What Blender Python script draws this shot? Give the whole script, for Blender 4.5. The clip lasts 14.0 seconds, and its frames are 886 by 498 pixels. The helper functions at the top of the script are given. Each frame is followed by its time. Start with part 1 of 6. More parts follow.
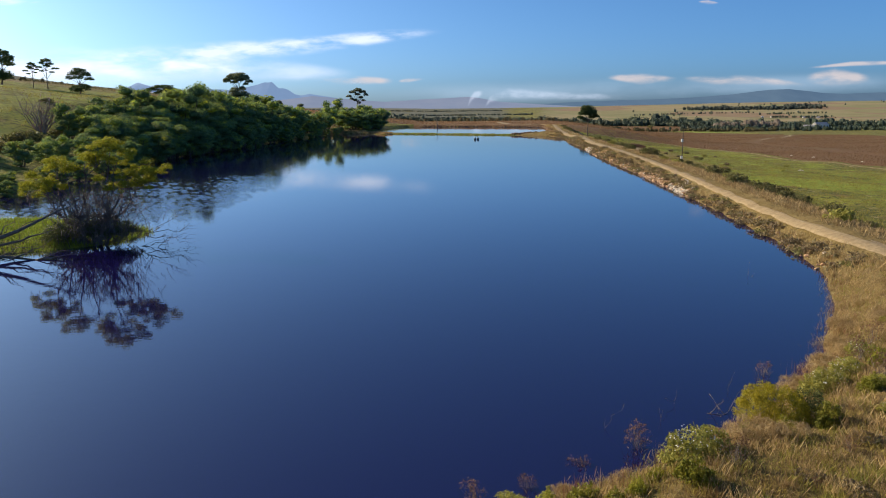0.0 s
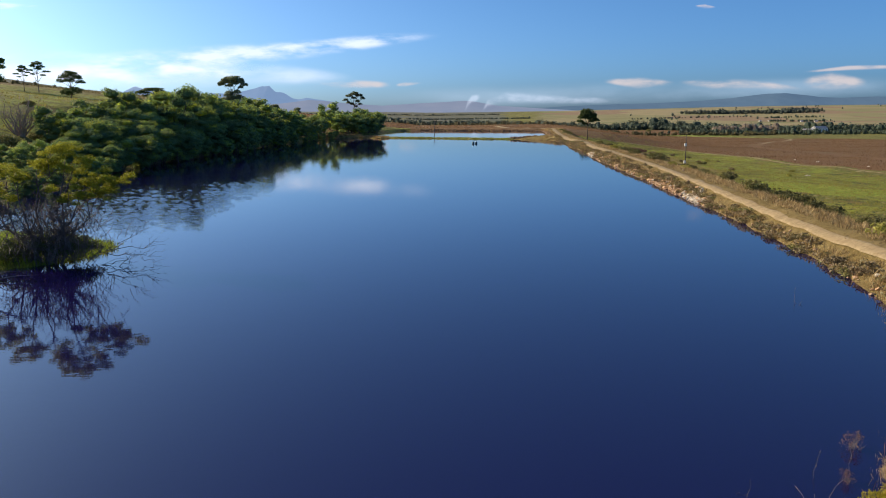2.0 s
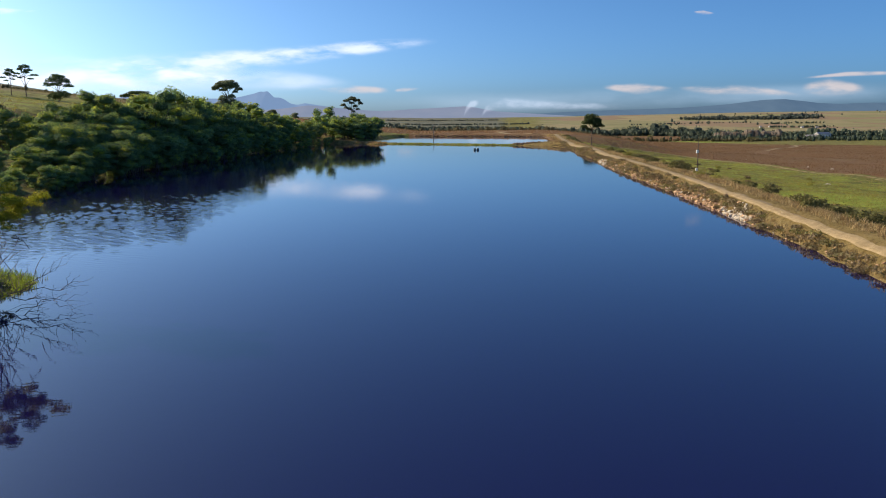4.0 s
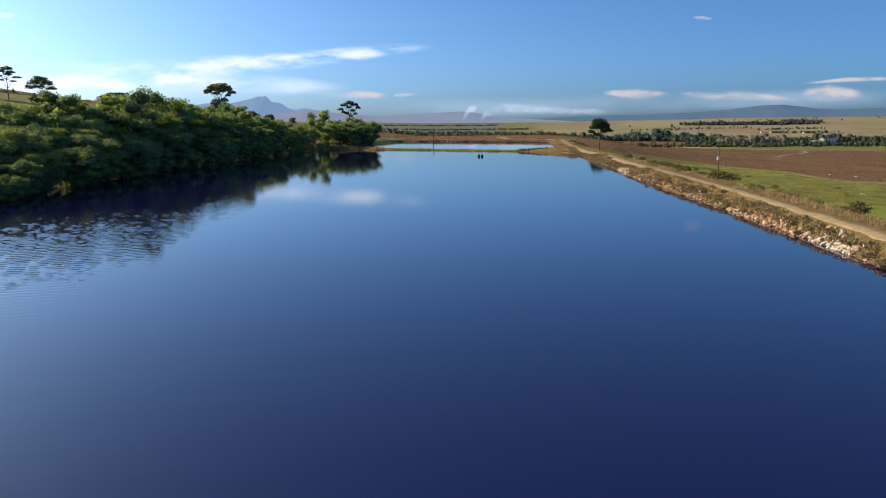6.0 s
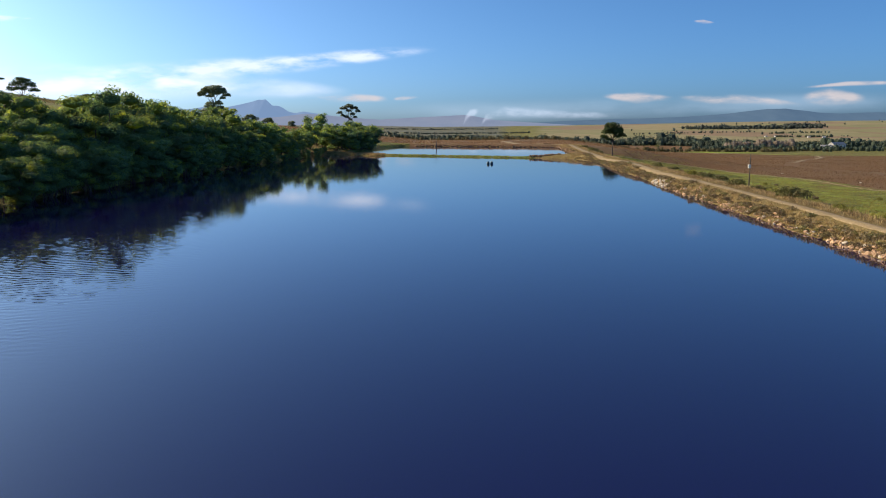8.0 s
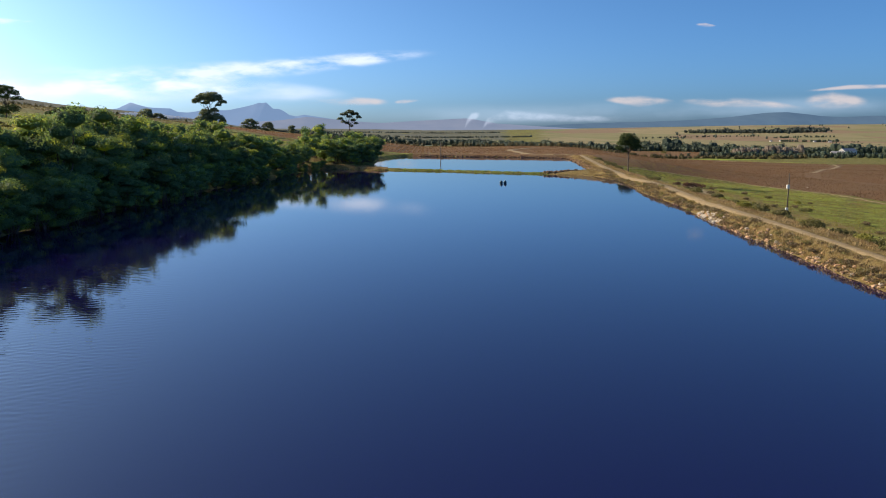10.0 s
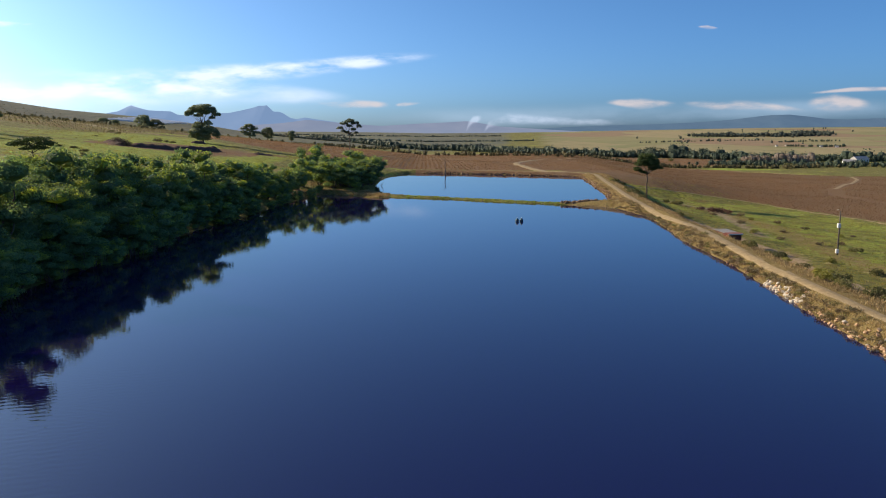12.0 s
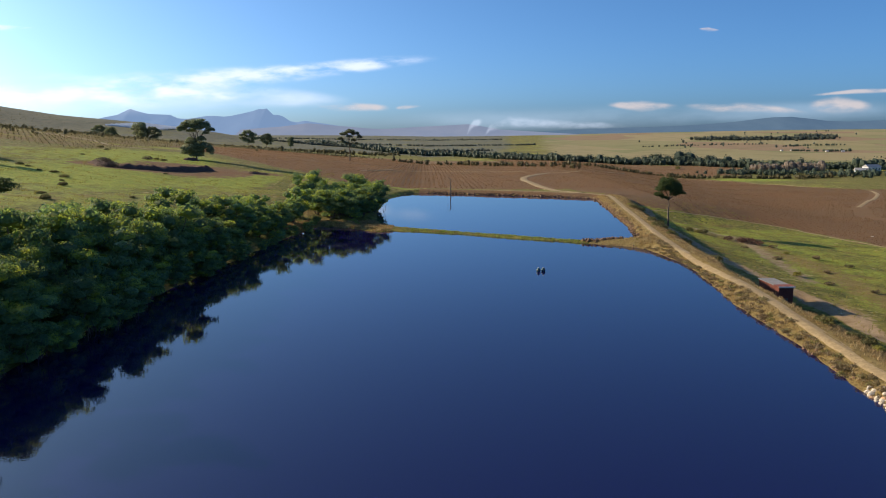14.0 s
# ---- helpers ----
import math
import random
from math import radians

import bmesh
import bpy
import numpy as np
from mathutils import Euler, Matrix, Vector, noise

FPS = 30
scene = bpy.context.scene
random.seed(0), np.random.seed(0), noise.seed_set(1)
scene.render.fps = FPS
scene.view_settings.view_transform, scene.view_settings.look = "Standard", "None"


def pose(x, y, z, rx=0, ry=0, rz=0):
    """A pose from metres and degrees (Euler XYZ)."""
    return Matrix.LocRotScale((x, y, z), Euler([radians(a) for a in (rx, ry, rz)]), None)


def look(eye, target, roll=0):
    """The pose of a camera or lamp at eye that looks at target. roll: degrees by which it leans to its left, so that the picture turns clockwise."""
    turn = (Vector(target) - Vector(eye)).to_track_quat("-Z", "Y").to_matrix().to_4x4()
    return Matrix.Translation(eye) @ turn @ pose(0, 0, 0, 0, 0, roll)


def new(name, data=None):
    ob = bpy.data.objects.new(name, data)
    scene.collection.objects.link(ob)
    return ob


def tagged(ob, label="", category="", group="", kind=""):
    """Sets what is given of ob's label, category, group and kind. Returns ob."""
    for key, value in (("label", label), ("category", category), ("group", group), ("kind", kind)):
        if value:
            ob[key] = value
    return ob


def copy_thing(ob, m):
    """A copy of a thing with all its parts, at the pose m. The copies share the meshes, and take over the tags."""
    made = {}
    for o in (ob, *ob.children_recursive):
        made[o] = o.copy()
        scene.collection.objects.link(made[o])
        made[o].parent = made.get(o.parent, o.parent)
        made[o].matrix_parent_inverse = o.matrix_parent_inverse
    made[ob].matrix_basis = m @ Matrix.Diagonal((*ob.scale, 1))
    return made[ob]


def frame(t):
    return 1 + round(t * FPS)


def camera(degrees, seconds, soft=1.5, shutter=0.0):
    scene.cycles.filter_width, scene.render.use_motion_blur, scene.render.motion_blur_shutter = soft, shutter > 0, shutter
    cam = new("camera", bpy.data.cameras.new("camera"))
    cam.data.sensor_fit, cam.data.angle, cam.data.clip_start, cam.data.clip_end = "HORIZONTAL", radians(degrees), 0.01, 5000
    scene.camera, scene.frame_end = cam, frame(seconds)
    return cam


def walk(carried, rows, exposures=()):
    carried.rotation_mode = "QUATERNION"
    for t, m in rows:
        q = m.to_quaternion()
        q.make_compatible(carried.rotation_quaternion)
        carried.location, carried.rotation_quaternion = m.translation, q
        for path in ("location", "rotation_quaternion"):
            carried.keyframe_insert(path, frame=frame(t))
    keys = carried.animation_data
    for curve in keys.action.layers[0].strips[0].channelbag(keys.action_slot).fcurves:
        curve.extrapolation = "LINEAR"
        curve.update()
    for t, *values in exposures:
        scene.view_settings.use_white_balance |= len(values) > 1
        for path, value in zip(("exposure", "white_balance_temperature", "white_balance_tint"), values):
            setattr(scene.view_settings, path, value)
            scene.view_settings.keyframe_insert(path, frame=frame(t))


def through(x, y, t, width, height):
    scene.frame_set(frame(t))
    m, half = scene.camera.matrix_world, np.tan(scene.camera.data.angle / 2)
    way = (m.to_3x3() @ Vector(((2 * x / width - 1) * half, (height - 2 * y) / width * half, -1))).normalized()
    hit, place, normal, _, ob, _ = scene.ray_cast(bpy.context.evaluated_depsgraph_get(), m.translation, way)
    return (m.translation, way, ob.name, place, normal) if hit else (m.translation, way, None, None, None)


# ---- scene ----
cam = camera(62.0, 14.0, 1.0)
PATH = [
    (0, (1.111, 20.511, 9.740), (1.147, 22.476, 9.369), -0.52),
    (0.5, (1.053, 20.900, 9.685), (1.091, 22.864, 9.312), -0.52),
    (1, (1.118, 22.389, 9.661), (1.157, 24.355, 9.294), -0.52),
    (1.5, (1.193, 24.379, 9.638), (1.233, 26.345, 9.273), -0.52),
    (2, (1.230, 26.648, 9.606), (1.273, 28.615, 9.245), -0.51),
    (2.5, (1.228, 29.122, 9.575), (1.272, 31.089, 9.217), -0.50),
    (3, (1.189, 31.864, 9.536), (1.234, 33.831, 9.182), -0.48),
    (5.5, (0.690, 50.012, 9.188), (0.741, 51.983, 8.852), -0.39),
    (6, (0.526, 54.362, 9.136), (0.578, 56.333, 8.803), -0.37),
    (6.5, (0.320, 58.762, 9.108), (0.372, 60.734, 8.776), -0.35),
    (7, (0.054, 63.190, 9.128), (0.106, 65.162, 8.800), -0.33),
    (7.5, (-0.243, 67.595, 9.193), (-0.191, 69.567, 8.867), -0.31),
    (8, (-0.578, 71.988, 9.433), (-0.526, 73.961, 9.109), -0.30),
    (10.5, (-2.335, 94.329, 13.907), (-2.285, 96.303, 13.592), -0.26),
    (11, (-2.623, 99.287, 15.471), (-2.573, 101.261, 15.157), -0.27),
    (11.5, (-2.915, 104.369, 17.189), (-2.866, 106.343, 16.875), -0.28),
    (12, (-3.253, 109.496, 18.977), (-3.205, 111.471, 18.665), -0.30),
    (12.5, (-3.631, 114.528, 20.748), (-3.583, 116.503, 20.437), -0.32),
    (13, (-4.077, 119.431, 22.483), (-4.029, 121.406, 22.174), -0.35),
    (13.5, (-4.544, 124.151, 24.184), (-4.497, 126.126, 23.874), -0.38),
    (14, (-4.897, 128.907, 25.943), (-4.850, 130.882, 25.636), -0.42),
]
walk(cam, [(t, look(eye, target, roll)) for t, eye, target, roll in PATH], exposures=((0, 0.59, 5650, 12),))

# ---- light ----
SUN_DIR = Vector((-0.855, 0.415, 0.405)).normalized()   # towards the sun: low over the hill
SUN_EL = math.asin(SUN_DIR.z)
SUN_AZ = math.atan2(SUN_DIR.x, SUN_DIR.y)
world = bpy.data.worlds.new("world")
scene.world = world
world.use_nodes = True
wn = world.node_tree
sky = wn.nodes.new("ShaderNodeTexSky")
sky.sky_type = "NISHITA"
sky.sun_disc = False
sky.sun_elevation = SUN_EL
sky.sun_rotation = SUN_AZ
sky.altitude = 100
sky.air_density = 0.5
sky.dust_density = 2.0
sky.ozone_density = 7.0
wn.nodes["Background"].inputs[1].default_value = 0.123
tint = wn.nodes.new("ShaderNodeMix")     # clear winter air: the model's blue is a little strong
tint.data_type, tint.blend_type = "RGBA", "MULTIPLY"
tint.inputs[0].default_value = 1.0
tint.inputs[7].default_value = (0.91, 1.0, 0.84, 1)
wn.links.new(sky.outputs[0], tint.inputs[6])
wn.links.new(tint.outputs[2], wn.nodes["Background"].inputs[0])
sun = new("sun", bpy.data.lights.new("sun", "SUN"))
sun.data.energy = 5.0
sun.data.angle = radians(0.55)
sun.data.color = (1.0, 0.74, 0.40)
sun.matrix_world = look((0, 0, 200), Vector((0, 0, 200)) - SUN_DIR)

# ---- materials ----


def nodes_of(name):
    m = bpy.data.materials.new(name)
    m.use_nodes = True
    return m, m.node_tree, m.node_tree.nodes["Principled BSDF"]


def add(nt, kind, **sets):
    n = nt.nodes.new(kind)
    for k, v in sets.items():
        n.inputs[k].default_value = v
    return n


def noise_fac(nt, scale, detail=6.0, lo=0.35, hi=0.65, rough=0.6, coord=None):
    """Noise in metres, stretched between lo and hi to 0..1."""
    n = add(nt, "ShaderNodeTexNoise", Scale=scale, Detail=detail, Roughness=rough)
    nt.links.new(coord if coord else nt.nodes["pos"].outputs["Object"], n.inputs["Vector"])
    r = nt.nodes.new("ShaderNodeMapRange")
    r.inputs["From Min"].default_value, r.inputs["From Max"].default_value = lo, hi
    nt.links.new(n.outputs["Fac"], r.inputs["Value"])
    return r.outputs["Result"]


def pos_node(nt):
    t = nt.nodes.new("ShaderNodeTexCoord")
    t.name = "pos"
    return t


def mixc(nt, fac, a, b):
    m = nt.nodes.new("ShaderNodeMix")
    m.data_type = "RGBA"
    for sock, v in ((m.inputs[0], fac), (m.inputs[6], a), (m.inputs[7], b)):
        if isinstance(v, (int, float)):
            sock.default_value = v
        elif isinstance(v, tuple):
            sock.default_value = (*v, 1)
        else:
            nt.links.new(v, sock)
    return m.outputs[2]


def rough_mat(name, c1, c2, c3=None, scale=1.0, fine=12.0, rough=0.9, bump=0.3, metal=0.0, spec=0.3, vary=0.0):
    """A surface of two or three colours, mottled at two scales, with relief."""
    m, nt, p = nodes_of(name)
    pos_node(nt)
    col = mixc(nt, noise_fac(nt, scale), c1, c2)
    if c3:
        col = mixc(nt, noise_fac(nt, fine, lo=0.45, hi=0.7), col, c3)
    if vary:
        info = nt.nodes.new("ShaderNodeObjectInfo")
        hsv = nt.nodes.new("ShaderNodeHueSaturation")
        r = nt.nodes.new("ShaderNodeMapRange")
        r.inputs["To Min"].default_value, r.inputs["To Max"].default_value = 1 - vary, 1 + vary
        nt.links.new(info.outputs["Random"], r.inputs["Value"])
        nt.links.new(r.outputs["Result"], hsv.inputs["Value"])
        nt.links.new(col, hsv.inputs["Color"])
        col = hsv.outputs["Color"]
    nt.links.new(col, p.inputs["Base Color"])
    p.inputs["Roughness"].default_value, p.inputs["Metallic"].default_value = rough, metal
    p.inputs["Specular IOR Level"].default_value = spec
    if bump:
        b = add(nt, "ShaderNodeBump", Strength=bump, Distance=0.05)
        n = add(nt, "ShaderNodeTexNoise", Scale=fine, Detail=6.0)
        nt.links.new(nt.nodes["pos"].outputs["Object"], n.inputs["Vector"])
        nt.links.new(n.outputs["Fac"], b.inputs["Height"])
        nt.links.new(b.outputs["Normal"], p.inputs["Normal"])
    return m


def leaf_mat(name, dark, light, tip=None, through=0.3, vary=0.25, gloss=0.25, tips=(0.45, 0.62), lump=0.8, shine=None):
    """Foliage: each leaf between two greens, each plant a little different; light passes through."""
    m, nt, p = nodes_of(name)
    pos_node(nt)
    geo = nt.nodes.new("ShaderNodeNewGeometry")
    info = nt.nodes.new("ShaderNodeObjectInfo")
    col = mixc(nt, geo.outputs["Random Per Island"], dark, light)
    if tip:
        col = mixc(nt, noise_fac(nt, lump, lo=tips[0], hi=tips[1]), col, tip)
    hsv = nt.nodes.new("ShaderNodeHueSaturation")
    r = nt.nodes.new("ShaderNodeMapRange")
    r.inputs["To Min"].default_value, r.inputs["To Max"].default_value = 1 - vary, 1 + vary
    nt.links.new(info.outputs["Random"], r.inputs["Value"])
    nt.links.new(r.outputs["Result"], hsv.inputs["Value"])
    nt.links.new(col, hsv.inputs["Color"])
    nt.links.new(hsv.outputs["Color"], p.inputs["Base Color"])
    p.inputs["Roughness"].default_value = 0.75 - gloss * 0.6
    p.inputs["Specular IOR Level"].default_value = gloss
    tr = nt.nodes.new("ShaderNodeBsdfTranslucent")
    nt.links.new(hsv.outputs["Color"], tr.inputs["Color"])
    if shine:                        # light that has passed a thin leaf is yellower
        warm = add(nt, "ShaderNodeMix")
        warm.data_type, warm.blend_type = "RGBA", "MULTIPLY"
        warm.inputs[0].default_value = 1.0
        warm.inputs[7].default_value = (*shine, 1)
        nt.links.new(hsv.outputs["Color"], warm.inputs[6])
        nt.links.new(warm.outputs[2], tr.inputs["Color"])
    mx = nt.nodes.new("ShaderNodeMixShader")
    mx.inputs[0].default_value = through
    nt.links.new(p.outputs[0], mx.inputs[1])
    nt.links.new(tr.outputs[0], mx.inputs[2])
    nt.links.new(mx.outputs[0], nt.nodes["Material Output"].inputs[0])
    return m


def water_mat():
    """Dark peaty water, nearly still, with a wind-ruffled lane along the wooded shore."""
    m, nt, p = nodes_of("water")
    pos_node(nt)
    p.inputs["Base Color"].default_value = (0.0062, 0.0034, 0.046, 1)
    p.inputs["Roughness"].default_value = 0.02
    p.inputs["IOR"].default_value = 1.60
    fine = add(nt, "ShaderNodeTexNoise", Scale=4.0, Detail=2.0)
    wide = add(nt, "ShaderNodeTexNoise", Scale=0.9, Detail=3.0)
    mp = nt.nodes.new("ShaderNodeMapping")
    mp.inputs["Rotation"].default_value = (0, 0, 0.25)
    mp.inputs["Scale"].default_value = (0.5, 1.0, 1.0)
    nt.links.new(nt.nodes["pos"].outputs["Object"], mp.inputs["Vector"])
    for n in (fine, wide):
        nt.links.new(mp.outputs[0], n.inputs["Vector"])
    ruffled = nt.nodes.new("ShaderNodeAttribute")
    ruffled.attribute_name = "ruffled"
    a = nt.nodes.new("ShaderNodeMath")
    a.operation = "MULTIPLY_ADD"
    nt.links.new(ruffled.outputs["Fac"], a.inputs[0])
    a.inputs[1].default_value = 0.03
    a.inputs[2].default_value = 0.014
    s = nt.nodes.new("ShaderNodeMath")
    s.operation = "ADD"
    nt.links.new(fine.outputs["Fac"], s.inputs[0])
    nt.links.new(wide.outputs["Fac"], s.inputs[1])
    b = add(nt, "ShaderNodeBump", Distance=0.12)
    nt.links.new(a.outputs[0], b.inputs["Strength"])
    nt.links.new(s.outputs[0], b.inputs["Height"])
    nt.links.new(b.outputs["Normal"], p.inputs["Normal"])
    return m


def ground_mat():
    """Grass, dry veld, soil and pale fields, by how the land is used."""
    m, nt, p = nodes_of("ground")
    pos_node(nt)

    def attr(name):
        a = nt.nodes.new("ShaderNodeAttribute")
        a.attribute_name = name
        return a.outputs["Fac"]

    def soft(name, scale):
        """The use's share, broken up at its border by noise."""
        n = add(nt, "ShaderNodeTexNoise", Scale=scale, Detail=5.0, Roughness=0.65)
        nt.links.new(nt.nodes["pos"].outputs["Object"], n.inputs["Vector"])
        s = nt.nodes.new("ShaderNodeMath")
        s.operation = "ADD"
        nt.links.new(attr(name), s.inputs[0])
        nt.links.new(n.outputs["Fac"], s.inputs[1])
        r = nt.nodes.new("ShaderNodeMapRange")
        r.inputs["From Min"].default_value, r.inputs["From Max"].default_value = 0.9, 1.15
        nt.links.new(s.outputs[0], r.inputs["Value"])
        return r.outputs["Result"]

    green = mixc(nt, noise_fac(nt, 0.06, lo=0.35, hi=0.68), (0.140, 0.152, 0.028), (0.205, 0.195, 0.048))
    green = mixc(nt, noise_fac(nt, 0.45, lo=0.45, hi=0.66), green, (0.095, 0.085, 0.022))
    green = mixc(nt, noise_fac(nt, 0.021, lo=0.52, hi=0.66), green, (0.31, 0.32, 0.035))
    green = mixc(nt, noise_fac(nt, 1.3, lo=0.52, hi=0.68), green, (0.115, 0.085, 0.026))
    green = mixc(nt, noise_fac(nt, 0.24, lo=0.56, hi=0.70), green, (0.27, 0.215, 0.085))
    green = mixc(nt, noise_fac(nt, 0.8, lo=0.52, hi=0.60), green, (0.075, 0.082, 0.020))
    green = mixc(nt, noise_fac(nt, 0.36, lo=0.60, hi=0.68), green, (0.36, 0.30, 0.13))
    dry = mixc(nt, noise_fac(nt, 0.5), (0.185, 0.135, 0.046), (0.255, 0.190, 0.075))
    dry = mixc(nt, noise_fac(nt, 3.0, lo=0.5, hi=0.7), dry, (0.095, 0.062, 0.028))
    soil = mixc(nt, noise_fac(nt, 0.02), (0.188, 0.098, 0.044), (0.158, 0.105, 0.060))
    soil = mixc(nt, noise_fac(nt, 1.1, lo=0.42, hi=0.7), soil, (0.140, 0.082, 0.046))
    cell = add(nt, "ShaderNodeTexVoronoi", Scale=0.0042)
    warp = nt.nodes.new("ShaderNodeMapping")
    warp.inputs["Rotation"].default_value = (0, 0, 0.5)
    warp.inputs["Scale"].default_value = (1.0, 0.55, 0.0)
    nt.links.new(nt.nodes["pos"].outputs["Object"], warp.inputs["Vector"])
    nt.links.new(warp.outputs[0], cell.inputs["Vector"])
    sep = nt.nodes.new("ShaderNodeSeparateColor")
    nt.links.new(cell.outputs["Color"], sep.inputs[0])
    pale = mixc(nt, sep.outputs[0], (0.300, 0.240, 0.130), (0.185, 0.192, 0.080))
    ploughed = nt.nodes.new("ShaderNodeMath")
    ploughed.operation = "GREATER_THAN"
    ploughed.inputs[1].default_value = 0.78
    nt.links.new(sep.outputs[1], ploughed.inputs[0])
    pale = mixc(nt, ploughed.outputs[0], pale, (0.245, 0.168, 0.105))
    pale = mixc(nt, noise_fac(nt, 0.012, lo=0.5, hi=0.8), pale, (0.14, 0.13, 0.06))
    bare = mixc(nt, noise_fac(nt, 0.4), (0.34, 0.26, 0.17), (0.24, 0.17, 0.10))
    green = mixc(nt, noise_fac(nt, 0.13, lo=0.55, hi=0.72), green, (0.19, 0.125, 0.05))
    lush_lit = mixc(nt, noise_fac(nt, 0.3), (0.20, 0.265, 0.028), (0.30, 0.335, 0.042))
    lush_lit = mixc(nt, noise_fac(nt, 1.6, lo=0.48, hi=0.66), lush_lit, (0.13, 0.135, 0.030))
    green = mixc(nt, soft("lush_lit", 0.12), green, lush_lit)
    col = mixc(nt, soft("dry", 0.8), green, dry)
    col = mixc(nt, soft("soil", 0.25), col, soil)
    # woodland floor, its base colour greyed and blued for distance haze
    wooded = mixc(nt, noise_fac(nt, 0.02), (0.095, 0.105, 0.085), (0.135, 0.135, 0.095))
    wooded = mixc(nt, noise_fac(nt, 0.08, lo=0.5, hi=0.65), wooded, (0.065, 0.075, 0.062))
    col = mixc(nt, soft("wooded", 0.008), col, wooded)
    col = mixc(nt, soft("pale", 0.01), col, pale)
    col = mixc(nt, soft("bare", 0.9), col, bare)
    nt.links.new(col, p.inputs["Base Color"])
    p.inputs["Roughness"].default_value = 0.95
    p.inputs["Specular IOR Level"].default_value = 0.15
    p.inputs["Sheen Weight"].default_value = 0.025
    p.inputs["Sheen Roughness"].default_value = 0.6
    p.inputs["Sheen Tint"].default_value = (0.75, 0.65, 0.25, 1)
    b = add(nt, "ShaderNodeBump", Strength=1.0, Distance=0.35)
    n = add(nt, "ShaderNodeTexNoise", Scale=2.5, Detail=8.0, Roughness=0.7)
    nt.links.new(nt.nodes["pos"].outputs["Object"], n.inputs["Vector"])
    nt.links.new(n.outputs["Fac"], b.inputs["Height"])
    nt.links.new(b.outputs["Normal"], p.inputs["Normal"])
    return m


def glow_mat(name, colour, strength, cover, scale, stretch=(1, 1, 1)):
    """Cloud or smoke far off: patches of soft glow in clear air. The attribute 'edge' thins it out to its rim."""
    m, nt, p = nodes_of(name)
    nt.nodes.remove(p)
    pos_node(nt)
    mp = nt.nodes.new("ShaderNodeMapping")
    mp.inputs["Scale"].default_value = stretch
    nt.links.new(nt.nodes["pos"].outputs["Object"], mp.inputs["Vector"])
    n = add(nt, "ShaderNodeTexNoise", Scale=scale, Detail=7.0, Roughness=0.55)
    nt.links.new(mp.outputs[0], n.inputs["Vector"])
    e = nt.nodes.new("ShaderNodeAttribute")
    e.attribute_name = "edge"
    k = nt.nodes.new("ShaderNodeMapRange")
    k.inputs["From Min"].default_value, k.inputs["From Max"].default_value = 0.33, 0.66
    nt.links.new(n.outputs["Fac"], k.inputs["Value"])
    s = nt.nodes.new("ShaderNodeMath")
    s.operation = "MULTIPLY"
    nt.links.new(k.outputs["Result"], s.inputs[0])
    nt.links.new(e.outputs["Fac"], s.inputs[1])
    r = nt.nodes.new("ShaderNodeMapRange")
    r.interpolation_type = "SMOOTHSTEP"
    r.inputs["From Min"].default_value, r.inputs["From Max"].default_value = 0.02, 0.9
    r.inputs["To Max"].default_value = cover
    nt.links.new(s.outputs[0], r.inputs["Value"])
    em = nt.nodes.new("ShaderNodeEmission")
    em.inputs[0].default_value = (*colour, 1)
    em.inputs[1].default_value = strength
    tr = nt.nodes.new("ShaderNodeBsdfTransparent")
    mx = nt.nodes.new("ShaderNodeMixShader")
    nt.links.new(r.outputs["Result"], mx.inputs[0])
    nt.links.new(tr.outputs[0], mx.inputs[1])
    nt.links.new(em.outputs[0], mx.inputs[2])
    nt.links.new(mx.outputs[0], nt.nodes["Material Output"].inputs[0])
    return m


def haze_mat(name, c1, c2, air, glow=0.58):
    """Far backdrop hills; kilometres of lit air painted in as bluish glow."""
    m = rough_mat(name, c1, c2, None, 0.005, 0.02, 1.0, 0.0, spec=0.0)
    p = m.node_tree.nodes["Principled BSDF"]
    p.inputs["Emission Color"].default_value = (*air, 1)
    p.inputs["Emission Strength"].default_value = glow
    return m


M_GROUND = ground_mat()
M_WATER = water_mat()
M_TRACK = rough_mat("track_sand", (0.35, 0.265, 0.145), (0.25, 0.185, 0.098), (0.22, 0.165, 0.080), 0.9, 4.0, 0.95, 0.6)
# grove greens lifted and blued for hazy shade; yellow patches stand for sunlit tufts
M_GROVE = leaf_mat("grove_leaves", (0.105, 0.165, 0.105), (0.190, 0.265, 0.100), (0.400, 0.430, 0.050), 0.45, gloss=0.15, tips=(0.50, 0.66), lump=0.3, shine=(1.55, 1.5, 0.8))
M_PINE = leaf_mat("pine_needles", (0.045, 0.075, 0.022), (0.110, 0.145, 0.035), None, 0.3)
M_GUM = leaf_mat("gum_leaves", (0.130, 0.155, 0.088), (0.240, 0.260, 0.135), None, 0.45)
# tree belt greens shifted towards blue to carry distance haze
M_FARLEAF = leaf_mat("far_leaves", (0.046, 0.068, 0.046), (0.085, 0.108, 0.066), None, 0.2, 0.0)
M_BARK = rough_mat("bark", (0.12, 0.09, 0.065), (0.20, 0.16, 0.12), (0.07, 0.05, 0.04), 2.0, 14.0, 0.95, 0.6)
M_DEADWOOD = rough_mat("dead_wood", (0.16, 0.13, 0.10), (0.25, 0.21, 0.17), (0.08, 0.06, 0.05), 3.0, 20.0, 0.9, 0.4)
# far hills: aerial haze put into both base colour and emission
M_HILL = haze_mat("far_hill", (0.090, 0.082, 0.085), (0.060, 0.058, 0.070), (0.200, 0.230, 0.285), 0.70)
M_MOUNT = haze_mat("far_mountain", (0.055, 0.066, 0.095), (0.042, 0.054, 0.085), (0.180, 0.245, 0.335), 0.80)
